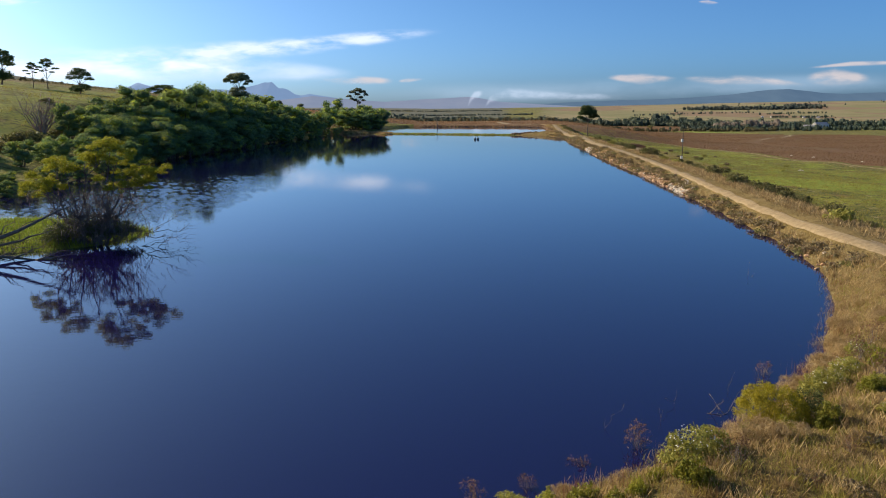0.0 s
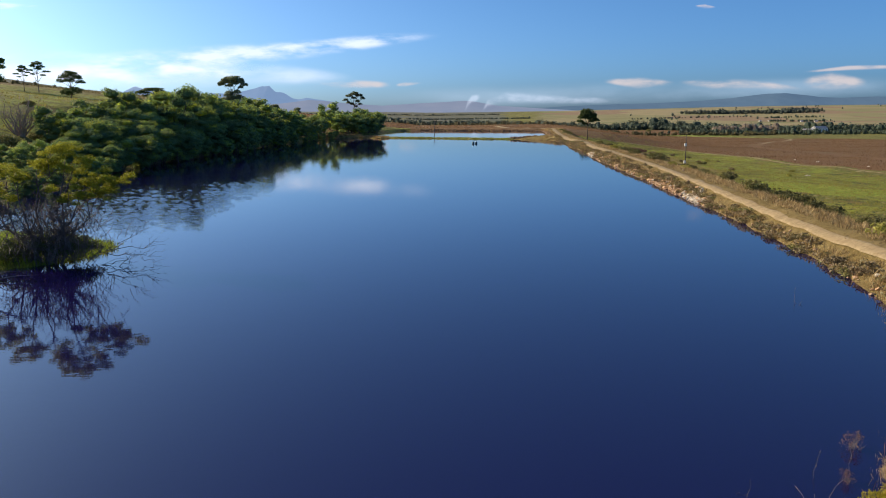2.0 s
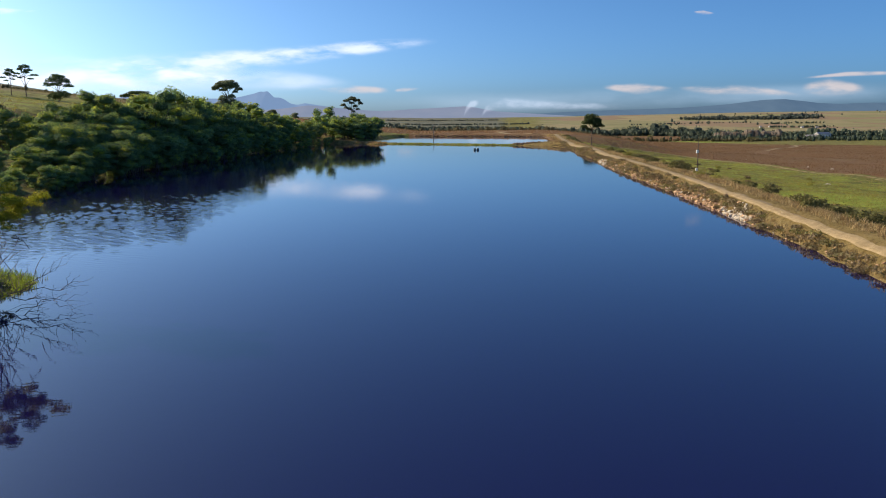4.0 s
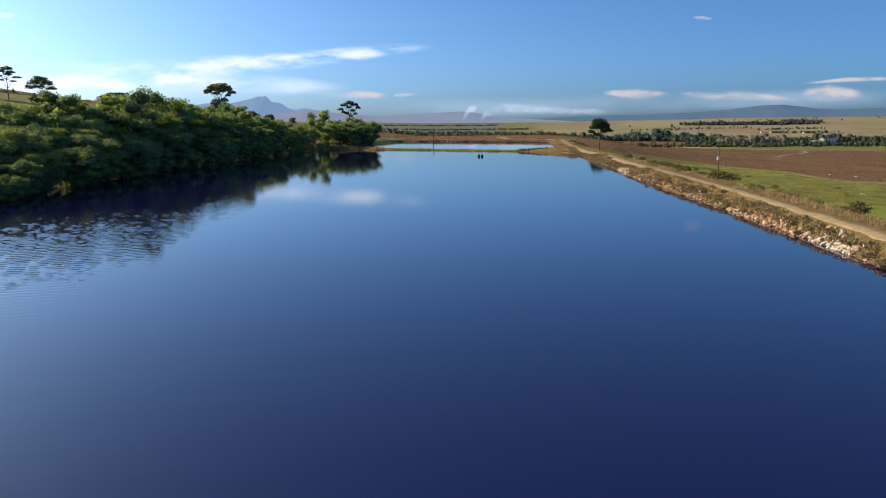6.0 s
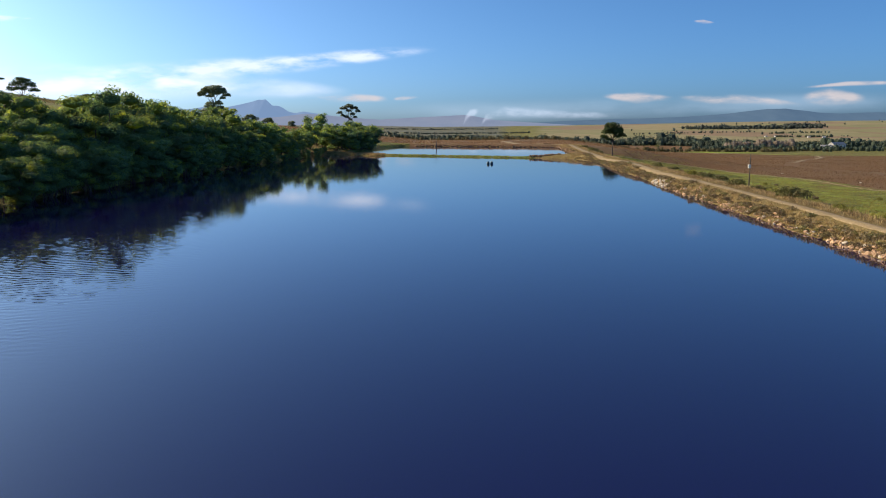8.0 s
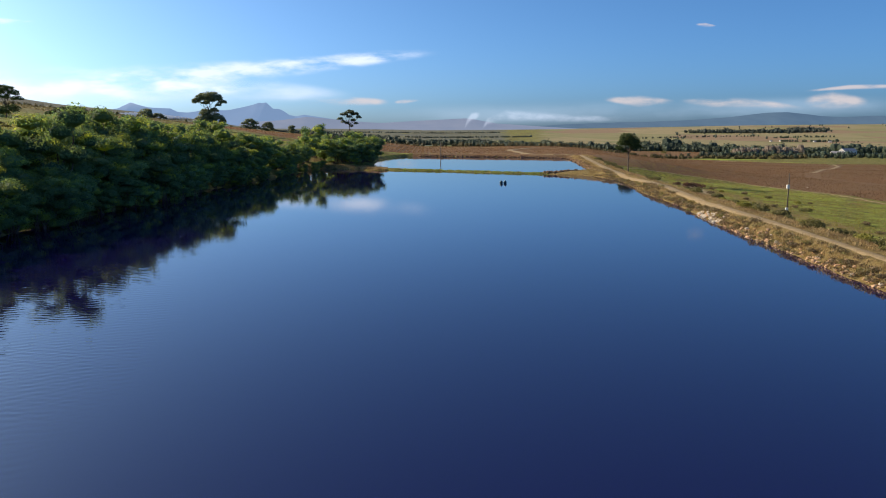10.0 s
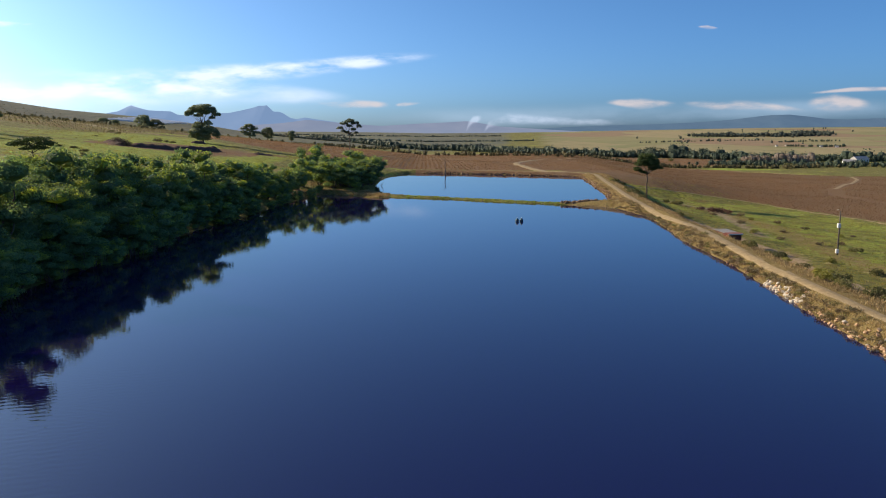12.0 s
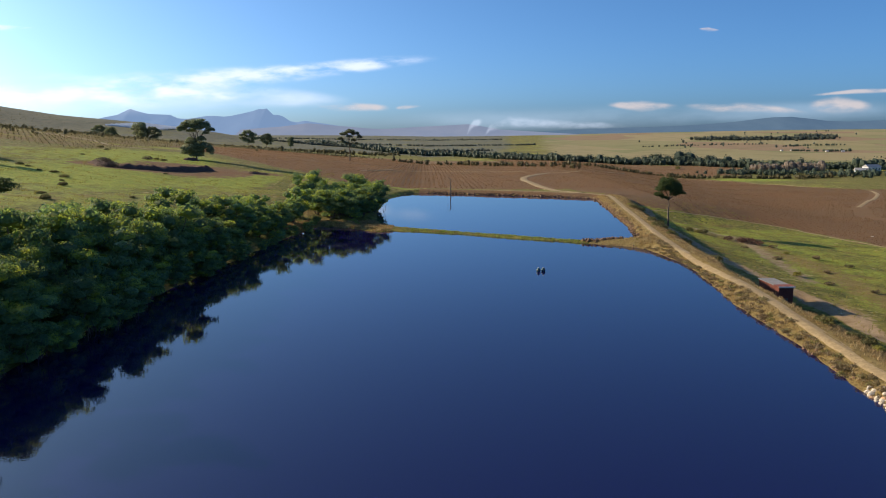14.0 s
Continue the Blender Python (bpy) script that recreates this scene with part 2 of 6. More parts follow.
M_FARHILL = haze_mat("far_dark_hill", (0.050, 0.070, 0.082), (0.030, 0.046, 0.058), (0.120, 0.180, 0.245), 0.50)
M_CLOUD = glow_mat("cloud", (1.0, 0.97, 0.95), 0.77, 0.76, 0.011, (0.32, 1.0, 1.2))
M_PINKCLOUD = glow_mat("pink_cloud", (1.0, 0.80, 0.66), 0.58, 0.72, 0.008, (0.4, 1.0, 1.3))
M_HAZECLOUD = glow_mat("low_haze_glow", (0.76, 0.90, 1.0), 0.56, 0.42, 0.0022, (0.2, 1.0, 0.7))
M_VEIL = glow_mat("cloud_veil", (1.0, 0.97, 0.94), 0.78, 0.50, 0.004, (0.25, 1.0, 0.9))
M_SMOKE = glow_mat("smoke", (0.95, 0.96, 1.0), 0.72, 0.34, 0.016, (0.5, 1.0, 1.0))

# ---- building helpers ----
rng = np.random.default_rng(7)


def sm(t):
    t = np.clip(t, 0.0, 1.0)
    return t * t * (3 - 2 * t)


def mesh(name, verts, faces, material=None, smooth=False):
    """A mesh from arrays: faces all triangles or all quads, or a plain list."""
    me = bpy.data.meshes.new(name)
    if isinstance(faces, np.ndarray):
        v = np.asarray(verts, dtype=np.float32)
        k = faces.shape[1]
        me.vertices.add(len(v))
        me.vertices.foreach_set("co", v.ravel())
        me.loops.add(faces.size)
        me.loops.foreach_set("vertex_index", faces.ravel().astype(np.int32))
        me.polygons.add(len(faces))
        me.polygons.foreach_set("loop_start", np.arange(0, faces.size, k, dtype=np.int32))
        me.update(calc_edges=True)
    else:
        me.from_pydata([tuple(p) for p in verts], [], faces)
        me.update()
    if smooth:
        me.polygons.foreach_set("use_smooth", [True] * len(me.polygons))
    if material:
        me.materials.append(material)
    return me


def attribute(me, name, values):
    a = me.attributes.new(name, "FLOAT", "POINT")
    a.data.foreach_set("value", np.asarray(values, dtype=np.float32))


def hold(ob, parent):
    ob.parent = parent
    return ob


def part(name, data, parent, label=""):
    """One mesh object under a thing; data is a mesh or a bmesh."""
    if isinstance(data, bmesh.types.BMesh):
        me = bpy.data.meshes.new(name)
        data.to_mesh(me)
        data.free()
        data = me
    ob = hold(new(name, data), parent)
    return tagged(ob, label) if label else ob


def empty(name, m, label, category, group="", kind=""):
    ob = new(name)
    ob.empty_display_size = 0.3
    ob.matrix_world = m
    return tagged(ob, label, category, group, kind)


class Pile:
    """Gathers tubes and boxes into one mesh of quads."""

    def __init__(self):
        self.v, self.f = [], []

    def tube(self, pts, radii, sides=6):
        base = len(self.v)
        pts = [Vector(p) for p in pts]
        for i, (p, r) in enumerate(zip(pts, radii)):
            d = (pts[min(i + 1, len(pts) - 1)] - pts[max(i - 1, 0)]).normalized()
            a = d.orthogonal().normalized()
            b = d.cross(a)
            for k in range(sides):
                t = 2 * math.pi * k / sides
                self.v.append(p + (a * math.cos(t) + b * math.sin(t)) * r)
        for i in range(len(pts) - 1):
            for k in range(sides):
                j = (k + 1) % sides
                self.f.append((base + i * sides + k, base + i * sides + j, base + (i + 1) * sides + j, base + (i + 1) * sides + k))
        self.f.append(tuple(base + k for k in reversed(range(sides))))
        self.f.append(tuple(base + (len(pts) - 1) * sides + k for k in range(sides)))

    def box(self, x0, x1, y0, y1, z0, z1):
        b = len(self.v)
        self.v += [Vector((x, y, z)) for z in (z0, z1) for x, y in ((x0, y0), (x1, y0), (x1, y1), (x0, y1))]
        self.f += [tuple(b + i for i in q) for q in ((3, 2, 1, 0), (4, 5, 6, 7), (0, 1, 5, 4), (1, 2, 6, 5), (2, 3, 7, 6), (3, 0, 4, 7))]

    def mesh(self, name, material, smooth=False):
        return mesh(name, self.v, self.f, material, smooth)


def bent(a, b, r, sag=0.1, n=4):
    """A crooked line from a to b."""
    a, b = Vector(a), Vector(b)
    side = (b - a).length * sag
    out = []
    for i in range(n + 1):
        t = i / n
        w = math.sin(math.pi * t) * side
        out.append(a.lerp(b, t) + Vector((r.uniform(-1, 1), r.uniform(-1, 1), r.uniform(-0.5, 0.8))) * w)
    return out


def leaf_quads(clumps, per_m2, size, r, flat=0.0, ratio=0.5, core=0.25, wild=0.65):
    """Small leaf sprays over the shells of ellipsoid clumps (x, y, z, rx, ry, rz)."""
    vs = []
    for cx, cy, cz, rx, ry, rz in clumps:
        area = 4 * math.pi * ((rx * ry) ** 1.6 / 3 + (rx * rz) ** 1.6 / 3 + (ry * rz) ** 1.6 / 3) ** (1 / 1.6)
        n = max(6, int(area * per_m2))
        d = r.normal(size=(n, 3))
        d /= np.linalg.norm(d, axis=1)[:, None]
        low = d[:, 2] < -0.25
        d[low, 2] *= r.uniform(-0.8, 0.6, low.sum())
        shell = np.where(r.random(n) < core, r.uniform(0.3, 0.85, n), r.uniform(0.82, 1.12, n))
        p = d * shell[:, None] * (rx, ry, rz) + (cx, cy, cz)
        nrm = d + r.normal(size=(n, 3)) * wild + (0, 0, flat)
        nrm /= np.linalg.norm(nrm, axis=1)[:, None]
        a = np.cross(nrm, r.normal(size=(n, 3)))
        a /= np.linalg.norm(a, axis=1)[:, None] + 1e-9
        b = np.cross(nrm, a)
        s = size * r.uniform(0.6, 1.3, n)[:, None]
        a, b = a * s, b * s * ratio
        vs.append(np.stack((p - a * 0.5, p + b * 0.5, p + a * 0.5, p - b * 0.5), axis=1).reshape(-1, 3))
    v = np.concatenate(vs)
    return v, np.arange(len(v)).reshape(-1, 4)

# ---- the lie of the land ----
SHORE = [(-78, 12), (-30, 20), (-10, 29), (0.6, 35.6), (4.5, 37.8), (7.5, 39.8), (10.9, 41.9), (13.7, 44.9), (16.4, 48.3), (21.0, 55.5), (23.9, 62), (26.0, 70), (28.0, 85),
         (30.4, 108), (33.2, 138), (36.2, 176), (39.2, 201), (40.9, 218), (41.8, 235), (44.4, 253), (46.5, 272), (45.3, 287), (43.5, 294.5),
         (35, 300.5), (28.8, 304.3), (16, 312), (2, 321.5), (-12, 327.5), (-19, 327.5), (-27, 336), (-36, 338), (-40, 318), (-45, 283), (-49, 250),
         (-51, 221), (-52.5, 200), (-54, 170), (-52, 140), (-50, 112), (-58, 96), (-72, 82), (-80, 45)]
POND = [(47.5, 307), (51.5, 331), (57, 373), (62.6, 421), (58, 427), (31, 442.5), (8, 453.5), (-7, 459.5), (-14, 452), (-19, 431), (-21, 386), (-19, 350),
        (-14, 338.5), (2.5, 326), (17, 316.8), (30, 308.2), (38, 306.6)]
TRACK = [(16, -30), (22, 15), (25, 45), (27.9, 62), (29.3, 76), (31.6, 95), (34.6, 120), (37.7, 148), (40.3, 178), (42.4, 204), (44.6, 223), (46.7, 240),
         (48, 262), (49.6, 285), (53, 313), (57.2, 342), (62, 376), (66.5, 405), (68, 421), (62, 432), (46, 444), (20, 458)]


def catmull(pts, closed, n=6):
    out = []
    k = len(pts)
    for i in range(k if closed else k - 1):
        p = [np.array(pts[(i + j) % k] if closed else pts[min(max(i + j, 0), k - 1)], dtype=float) for j in (-1, 0, 1, 2)]
        for s in range(n):
            t = s / n
            out.append(0.5 * (2 * p[1] + (p[2] - p[0]) * t + (2 * p[0] - 5 * p[1] + 4 * p[2] - p[3]) * t * t + (3 * p[1] - p[0] - 3 * p[2] + p[3]) * t ** 3))
    if not closed:
        out.append(np.array(pts[-1], dtype=float))
    return np.array(out)


def line_dist(x, y, line, closed=False):
    best = np.full(x.shape, 1e18)
    ends = len(line) if closed else len(line) - 1
    for i in range(ends):
        (ax, ay), (bx, by) = line[i], line[(i + 1) % len(line)]
        dx, dy = bx - ax, by - ay
        t = np.clip(((x - ax) * dx + (y - ay) * dy) / (dx * dx + dy * dy + 1e-12), 0, 1)
        best = np.minimum(best, (x - ax - t * dx) ** 2 + (y - ay - t * dy) ** 2)
    return np.sqrt(best)


def inside(x, y, line):
    odd = np.zeros(x.shape, dtype=bool)
    for i in range(len(line)):
        (ax, ay), (bx, by) = line[i], line[(i + 1) % len(line)]
        if ay != by:
            odd ^= ((ay > y) != (by > y)) & (x < (bx - ax) * (y - ay) / (by - ay) + ax)
    return odd


SHORE_S, POND_S, TRACK_S = catmull(SHORE, True), catmull(POND, True), catmull(TRACK, False)


def wave(x, y, s, seed=0.0):
    """Cheap smooth unevenness, about -1 to 1, of wavelength s."""
    a = np.sin(x / s * 6.28 + 1.7 * np.sin(y / s * 4.1 + seed)) * np.cos(y / s * 5.3 + seed * 1.3)
    b = np.sin((x * 0.6 + y * 0.8) / s * 9.7 + seed * 2.1 + 1.3 * np.cos((x * 0.8 - y * 0.6) / s * 7.3))
    return 0.6 * a + 0.4 * b


def water_dist(x, y):
    """Metres from the nearest waterline; negative in the water."""
    w = np.full(x.shape, 400.0)
    near = (x > -480) & (x < 480) & (y > -380) & (y < 880)
    px, py = x[near], y[near]
    d1 = line_dist(px, py, SHORE_S, True) * np.where(inside(px, py, SHORE_S), -1, 1)
    d2 = line_dist(px, py, POND_S, True) * np.where(inside(px, py, POND_S), -1, 1)
    isle = (1 - np.hypot((px + 37) / 15.5, (py - 79.5) / 8.5)) * 8
    d = np.maximum(np.minimum(d1, d2), isle)
    w[near] = d + 0.35 * wave(px, py, 5.0) * (np.abs(d) < 6)
    return w


LEFT_Y = np.array([-400, 20, 110, 170, 220, 250, 283, 318, 345, 385, 431, 460, 900, 5000.0])
LEFT_X = np.array([-80, -78, -50, -54, -51, -49, -45, -40, -36, -22, -19, -14, -8, -8.0])


def land(x, y):
    """Height of the land and how far off the water is."""
    x, y = np.asarray(x, dtype=float), np.asarray(y, dtype=float)
    d = water_dist(x, y)
    out = np.maximum(d, 0)
    r = np.hypot(x, y - 150)
    rise = 36 + 17 * sm((x / np.maximum(y, 200.0) - 0.10) / 0.42)
    # the plain below the dam and, further off, the gentle rise to the hills
    right = -6.5 - 3.7 * sm((x - 67) / 70) - 6 * sm((r - 250) / 700) + rise * sm((r - 1200) / 3400)
    back = 0.4 - 12 * sm((y - 500) / 900) - 4 * sm((r - 600) / 600) + rise * sm((r - 1200) / 3400)
    # the wooded valley side and the grass hill over it
    u = np.clip(np.interp(y, LEFT_Y, LEFT_X) - x, 0, 1000)
    steep = 0.115 * (1 - 0.4 * sm((y - 500) / 900) - 0.45 * sm((y - 1500) / 1300))
    hill = back + 0.6 + steep * np.minimum(u, 500) + steep * 0.3 * np.maximum(u - 500, 0) + 8 * sm(u / 32) * (1 - sm((y - 215) / 200)) * sm((y - 100) / 110)
    hill = hill + 26 * np.exp(-((x + 650) / 230) ** 2 - ((y - 1850) / 230) ** 2)
    hill = hill + 85 * np.exp(-((x + 1150) / 350) ** 2 - ((y - 1850) / 480) ** 2)
    plain = np.where(y > 440, back + (right - back) * sm((x - 66 - (y - 440) * 0.15) / 110), right)
    plain = np.where((y > 385) & (y <= 440), right + (back - right) * sm((y - 385) / 55) * (1 - sm((x - 66) / 110)), plain)
    # the dam: crest at 1.4 m carrying the track, then the outer slope
    td = line_dist(x, y, TRACK_S)
    side = x > np.interp(y, TRACK_S[:, 1][:110], TRACK_S[:, 0][:110])
    near_shed = 1 + 0.5 * np.exp(-((y - 247) / 19) ** 4)
    drop = np.interp(td * near_shed, [2.6, 5, 8, 9.4, 11, 13, 20, 32], [0, 0.09, 0.25, 0.38, 0.52, 0.58, 0.80, 1.0])
    steep_drop = np.interp(td * near_shed, [2.4, 3.6, 5.0, 11.0, 12.5, 17, 24, 32], [0, 0.05, 0.14, 0.74, 0.78, 0.82, 0.90, 1.0])
    drop = drop + (steep_drop - drop) * sm((y - 195) / 35)
    fall = np.where(side & (y < 432), drop, 0)
    crest = 1.4 * sm(out / 3.2)
    dam = crest + (plain - crest) * fall
    dam = np.where(y >= 432, crest + (plain - crest) * sm((out - 6) / 22), dam)
    west = sm((8 - x) / 40) * sm((y - 60) / 40) + sm((-20 - x) / 20) * (1 - sm((y - 60) / 40))
    west = np.where((y > 345), sm((np.interp(y, LEFT_Y, LEFT_X) + 8 - x) / 14), west)
    bank = 0.9 * sm(out / 3.5)
    hill = bank + (hill - 0.6) * sm(out / 9)
    z = dam + (hill - dam) * np.clip(west, 0, 1)
    pit = np.exp(-((x - 65) / 4.6) ** 4 - ((y - 257) / 13) ** 4)
    z = z + (np.minimum(z, -7.2) - z) * pit
    weir = (y > 288) & (y < 352) & (x > -26) & (x < 50)
    z = np.where(weir & (out < 9), np.minimum(z, 0.5 * sm(out / 2.0) + 0.9 * sm((x - 36) / 10)), z)
    isle = (np.hypot((x + 37) / 18, (y - 79.5) / 11) < 1) & (d > 0)
    z = np.where(isle, 0.55 * sm(out / 2.5), z)
    rough = 0.10 * wave(x, y, 3.1, 1.0) + 0.16 * wave(x, y, 11.0, 2.0) + 0.5 * wave(x, y, 90.0, 3.0) * sm((out - 30) / 60)
    z = z + rough * sm(out / 3) * np.where(td < 2.4, 0.15, 1.0)
    z = np.where(d < 0, -np.minimum(3.5, -d * 0.45), z)
    return z, d, td


def spread(lo, hi, a, b, step, grow):
    """Grid lines: step apart between a and b, wider and wider out to lo and hi."""
    mid = list(np.arange(a, b + step * 0.5, step))
    out, s, v = [], step, b
    while v < hi:
        s *= grow
        v += s
        out.append(min(v, hi))
    back, s, v = [], step, a
    while v > lo:
        s *= grow
        v -= s
        back.append(max(v, lo))
    return np.array(back[::-1] + mid + out)


gx = spread(-4200, 4200, -70, 100, 1.0, 1.075)
gy = spread(-600, 4700, 25, 470, 1.9, 1.055)
X, Y = np.meshgrid(gx, gy)
X, Y = X.ravel(), Y.ravel()
Z, D, TD = land(X, Y)
nx, ny = len(gx), len(gy)
q = (np.arange(ny - 1)[:, None] * nx + np.arange(nx - 1)[None, :]).ravel()
me = mesh("ground", np.stack((X, Y, Z), 1), np.stack((q, q + 1, q + nx + 1, q + nx), 1), M_GROUND, True)

# how the land is used
right_edge = np.interp(Y, [0, 200, 262, 275, 308, 352, 375, 398, 407, 410, 414, 470], [165, 160, 153, 147, 142, 140, 136, 130, 113, 98, 72, 60])
far_right = np.interp(X, [100, 200, 237, 259, 286, 330, 420, 700], [950, 897, 759, 654, 629, 600, 520, 300])
vine_right = sm((X - right_edge) / 4) * sm((Y - 60) / 40) * sm((far_right - Y) / 12)
far_mid = np.interp(X, [-300, -60, 100, 200], [700, 1300, 1250, 950])
vine_mid = sm((Y - 468 - np.maximum(0, -40 - X) * 1.3) / 8) * sm((far_mid - Y) / 30) * sm((X + 190) / 20) * sm((110 - X) / 10)
vine_far = sm((X - 106) / 8) * sm((Y - np.interp(X, [100, 190, 250, 310, 360], [880, 830, 800, 840, 910])) / 10) * sm((np.interp(X, [110, 136, 199, 264, 348, 391], [1380, 1360, 1190, 1120, 1070, 985]) - Y) / 14) * sm((372 - X) / 10)
soil = np.maximum(np.maximum(vine_right, vine_mid), vine_far)
shed_yard = 0.7 * np.exp(-((X - 72) / 4) ** 2 - ((Y - 258) / 13) ** 2)
toe = np.exp(-(line_dist(X, Y, [(80, 408), (77, 388), (73, 353), (70, 325), (68.5, 307), (68.5, 290), (68.5, 272), (70.5, 259), (69.5, 250), (67.2, 240), (64.5, 222), (62, 205)]) / 1.7) ** 4)
dry = sm((9 - np.abs(D)) / 4) * (X > -6) * (D > -4) + 0.45 * sm((14 - TD) / 4) * (X > 20) + 0.42 * sm((60 - Y) / 10) * (X > 0)
dry = np.maximum(dry, 0.62 * np.exp(-(line_dist(X, Y, [(84, 372), (95, 345), (92, 300), (84, 262), (80, 225)]) / 8) ** 2))
dry = np.maximum(dry, 0.22 * sm((-60 - X) / 30) * sm((420 - Y) / 60))
farbank = ((Y > 424) & (D > 0) & (D < 7) & (X > -8)).astype(float)
dry = np.where((X < 33) & (Y > 290) & (Y < 350) & (X > -20), 0.1, dry) * (1 - farbank)
strip = line_dist(X, Y, [(-142, 438), (-124, 426), (-104, 436), (-88, 462), (-78, 470)])
mound = np.maximum(1.2 * np.exp(-(strip / 9) ** 2), 1.1 * np.exp(-((X + 106) / 30) ** 2 - ((Y - 452) / 38) ** 2))
orchard = sm((-165 - X) / 20) * sm((Y - 490) / 40) * sm((1250 - Y) / 100) * sm((X + 620) / 60)
mound = np.maximum(mound, 0.52 * orchard)
pale = sm((np.hypot(X, Y - 150) - 1050) / 200) * sm((X / np.maximum(Y, 200) - 0.10) / 0.10)
lush_lit = 1.2 * np.exp(-((X + 144) / 34) ** 2 - ((Y - 512) / 44) ** 2) + 1.1 * np.exp(-((X + 124) / 22) ** 2 - ((Y - 388) / 28) ** 2) + 0.9 * np.exp(-((X + 78) / 10) ** 2 - ((Y - 428) / 26) ** 2)
# first term lightens the hill's grass colour, making up for grazing sun
lush_lit = lush_lit + 0.47 * sm((-56 - X) / 20) * sm((520 - Y) / 60) * sm((Y - 40) / 60) + 0.6 * np.exp(-((X + 190) / 90) ** 2 - ((Y - 1120) / 160) ** 2) + 0.9 * np.exp(-((X - 85) / 22) ** 2 - ((Y - 185) / 9) ** 2)
lush_lit = lush_lit + 0.9 * np.exp(-((X - 270) / 45) ** 2 - ((Y - 745) / 30) ** 2) + 0.6 * np.exp(-((X + 36) / 16) ** 2 - ((Y - 79) / 10) ** 2)
lush_lit = lush_lit + 0.50 * sm((X - 66) / 15) * sm((150 - X) / 15) * sm((405 - Y) / 15)
lush_lit = lush_lit + 0.9 * np.exp(-((X + 14) / 9) ** 2 - ((Y - 474) / 14) ** 2)
wooded = 1.4 * np.exp(-((X + 1250) / 480) ** 2 - ((Y - 1900) / 620) ** 2)
wooded = np.maximum(wooded, 1.2 * sm((Y - 1050) / 200) * sm((-0.36 - X / np.maximum(Y, 200)) / 0.08))
wooded = np.maximum(wooded, 0.66 * sm((Y - 1350) / 200) * sm((0.14 - X / np.maximum(Y, 200)) / 0.05))
attribute(me, "wooded", wooded)
attribute(me, "lush_lit", lush_lit)
GROUND_Z = Z.reshape(ny, nx)


def sheet_z(x, y):
    """Heights of the ground sheet itself at many spots."""
    i, j = np.clip(np.searchsorted(gx, x) - 1, 0, nx - 2), np.clip(np.searchsorted(gy, y) - 1, 0, ny - 2)
    u, v = (x - gx[i]) / (gx[i + 1] - gx[i]), (y - gy[j]) / (gy[j + 1] - gy[j])
    g = GROUND_Z
    return (g[j, i] * (1 - u) + g[j, i + 1] * u) * (1 - v) + (g[j + 1, i] * (1 - u) + g[j + 1, i + 1] * u) * v


def zat(x, y):
    """Height of the ground sheet at one spot."""
    i = int(np.clip(np.searchsorted(gx, x) - 1, 0, nx - 2))
    j = int(np.clip(np.searchsorted(gy, y) - 1, 0, ny - 2))
    u, v = (x - gx[i]) / (gx[i + 1] - gx[i]), (y - gy[j]) / (gy[j + 1] - gy[j])
    a, b = GROUND_Z[j], GROUND_Z[j + 1]
    return float((a[i] * (1 - u) + a[i + 1] * u) * (1 - v) + (b[i] * (1 - u) + b[i + 1] * u) * v)


attribute(me, "dry", dry)
attribute(me, "soil", np.maximum(np.maximum(soil, mound), 0.95 * farbank))
attribute(me, "pale", pale)
streak = np.exp(-(line_dist(X, Y, [(88, 376), (96, 362), (91, 338), (84, 308), (79, 285)]) / 4) ** 2)
attribute(me, "bare", np.clip(0.95 * toe + 0.9 * shed_yard + 0.62 * streak, 0, 1))
ground = tagged(new("ground", me), "grassy farmland with dry banks, brown vineyard soil and pale fields", "ground", kind="structure")

# the water: one level sheet over both ponds
wx = np.concatenate((np.arange(-96, -48, 2.0), np.arange(-48, -14, 0.22), np.arange(-14, 76, 2.0)))
wy = np.concatenate((np.arange(-10, 82, 2.5), np.arange(82, 198, 0.13), np.arange(198, 470, 2.5)))
WX, WY = np.meshgrid(wx, wy)
WX, WY = WX.ravel(), WY.ravel()
n = len(wx)
q = (np.arange(len(wy) - 1)[:, None] * n + np.arange(n - 1)[None, :]).ravel()
q = q[water_dist(WX[q] + 0.2, WY[q] + 0.2) < 2.6]
# the wind's lane along the wooded shore: short ripples from many sides, dying out at its rim
lane = np.exp(-((WX + 32) / 11.5) ** 4) * sm((WY - 80) / 22) * sm((190 - WY) / 45) * (1 - 0.8 * sm((WY - 112) / 34)) * (0.55 + 0.45 * sm(0.5 + 1.2 * wave(WX, WY, 17.0, 6.0)))
rng = np.random.default_rng(61)
WZ = np.zeros(len(WX))
for _ in range(16):
    length, way = rng.uniform(0.42, 0.8), rng.normal(1.6, 0.5)
    WZ += 0.0044 * length * np.sin((WX * math.cos(way) + WY * math.sin(way)) * 2 * math.pi / length + rng.uniform(0, 6.28))
wme = mesh("water", np.stack((WX, WY, WZ * lane), 1), np.stack((q, q + 1, q + n + 1, q + n), 1), M_WATER, True)
attribute(wme, "ruffled", lane)
water = tagged(new("water", wme), "still dark blue reservoir water mirroring the sky", "water", kind="structure")


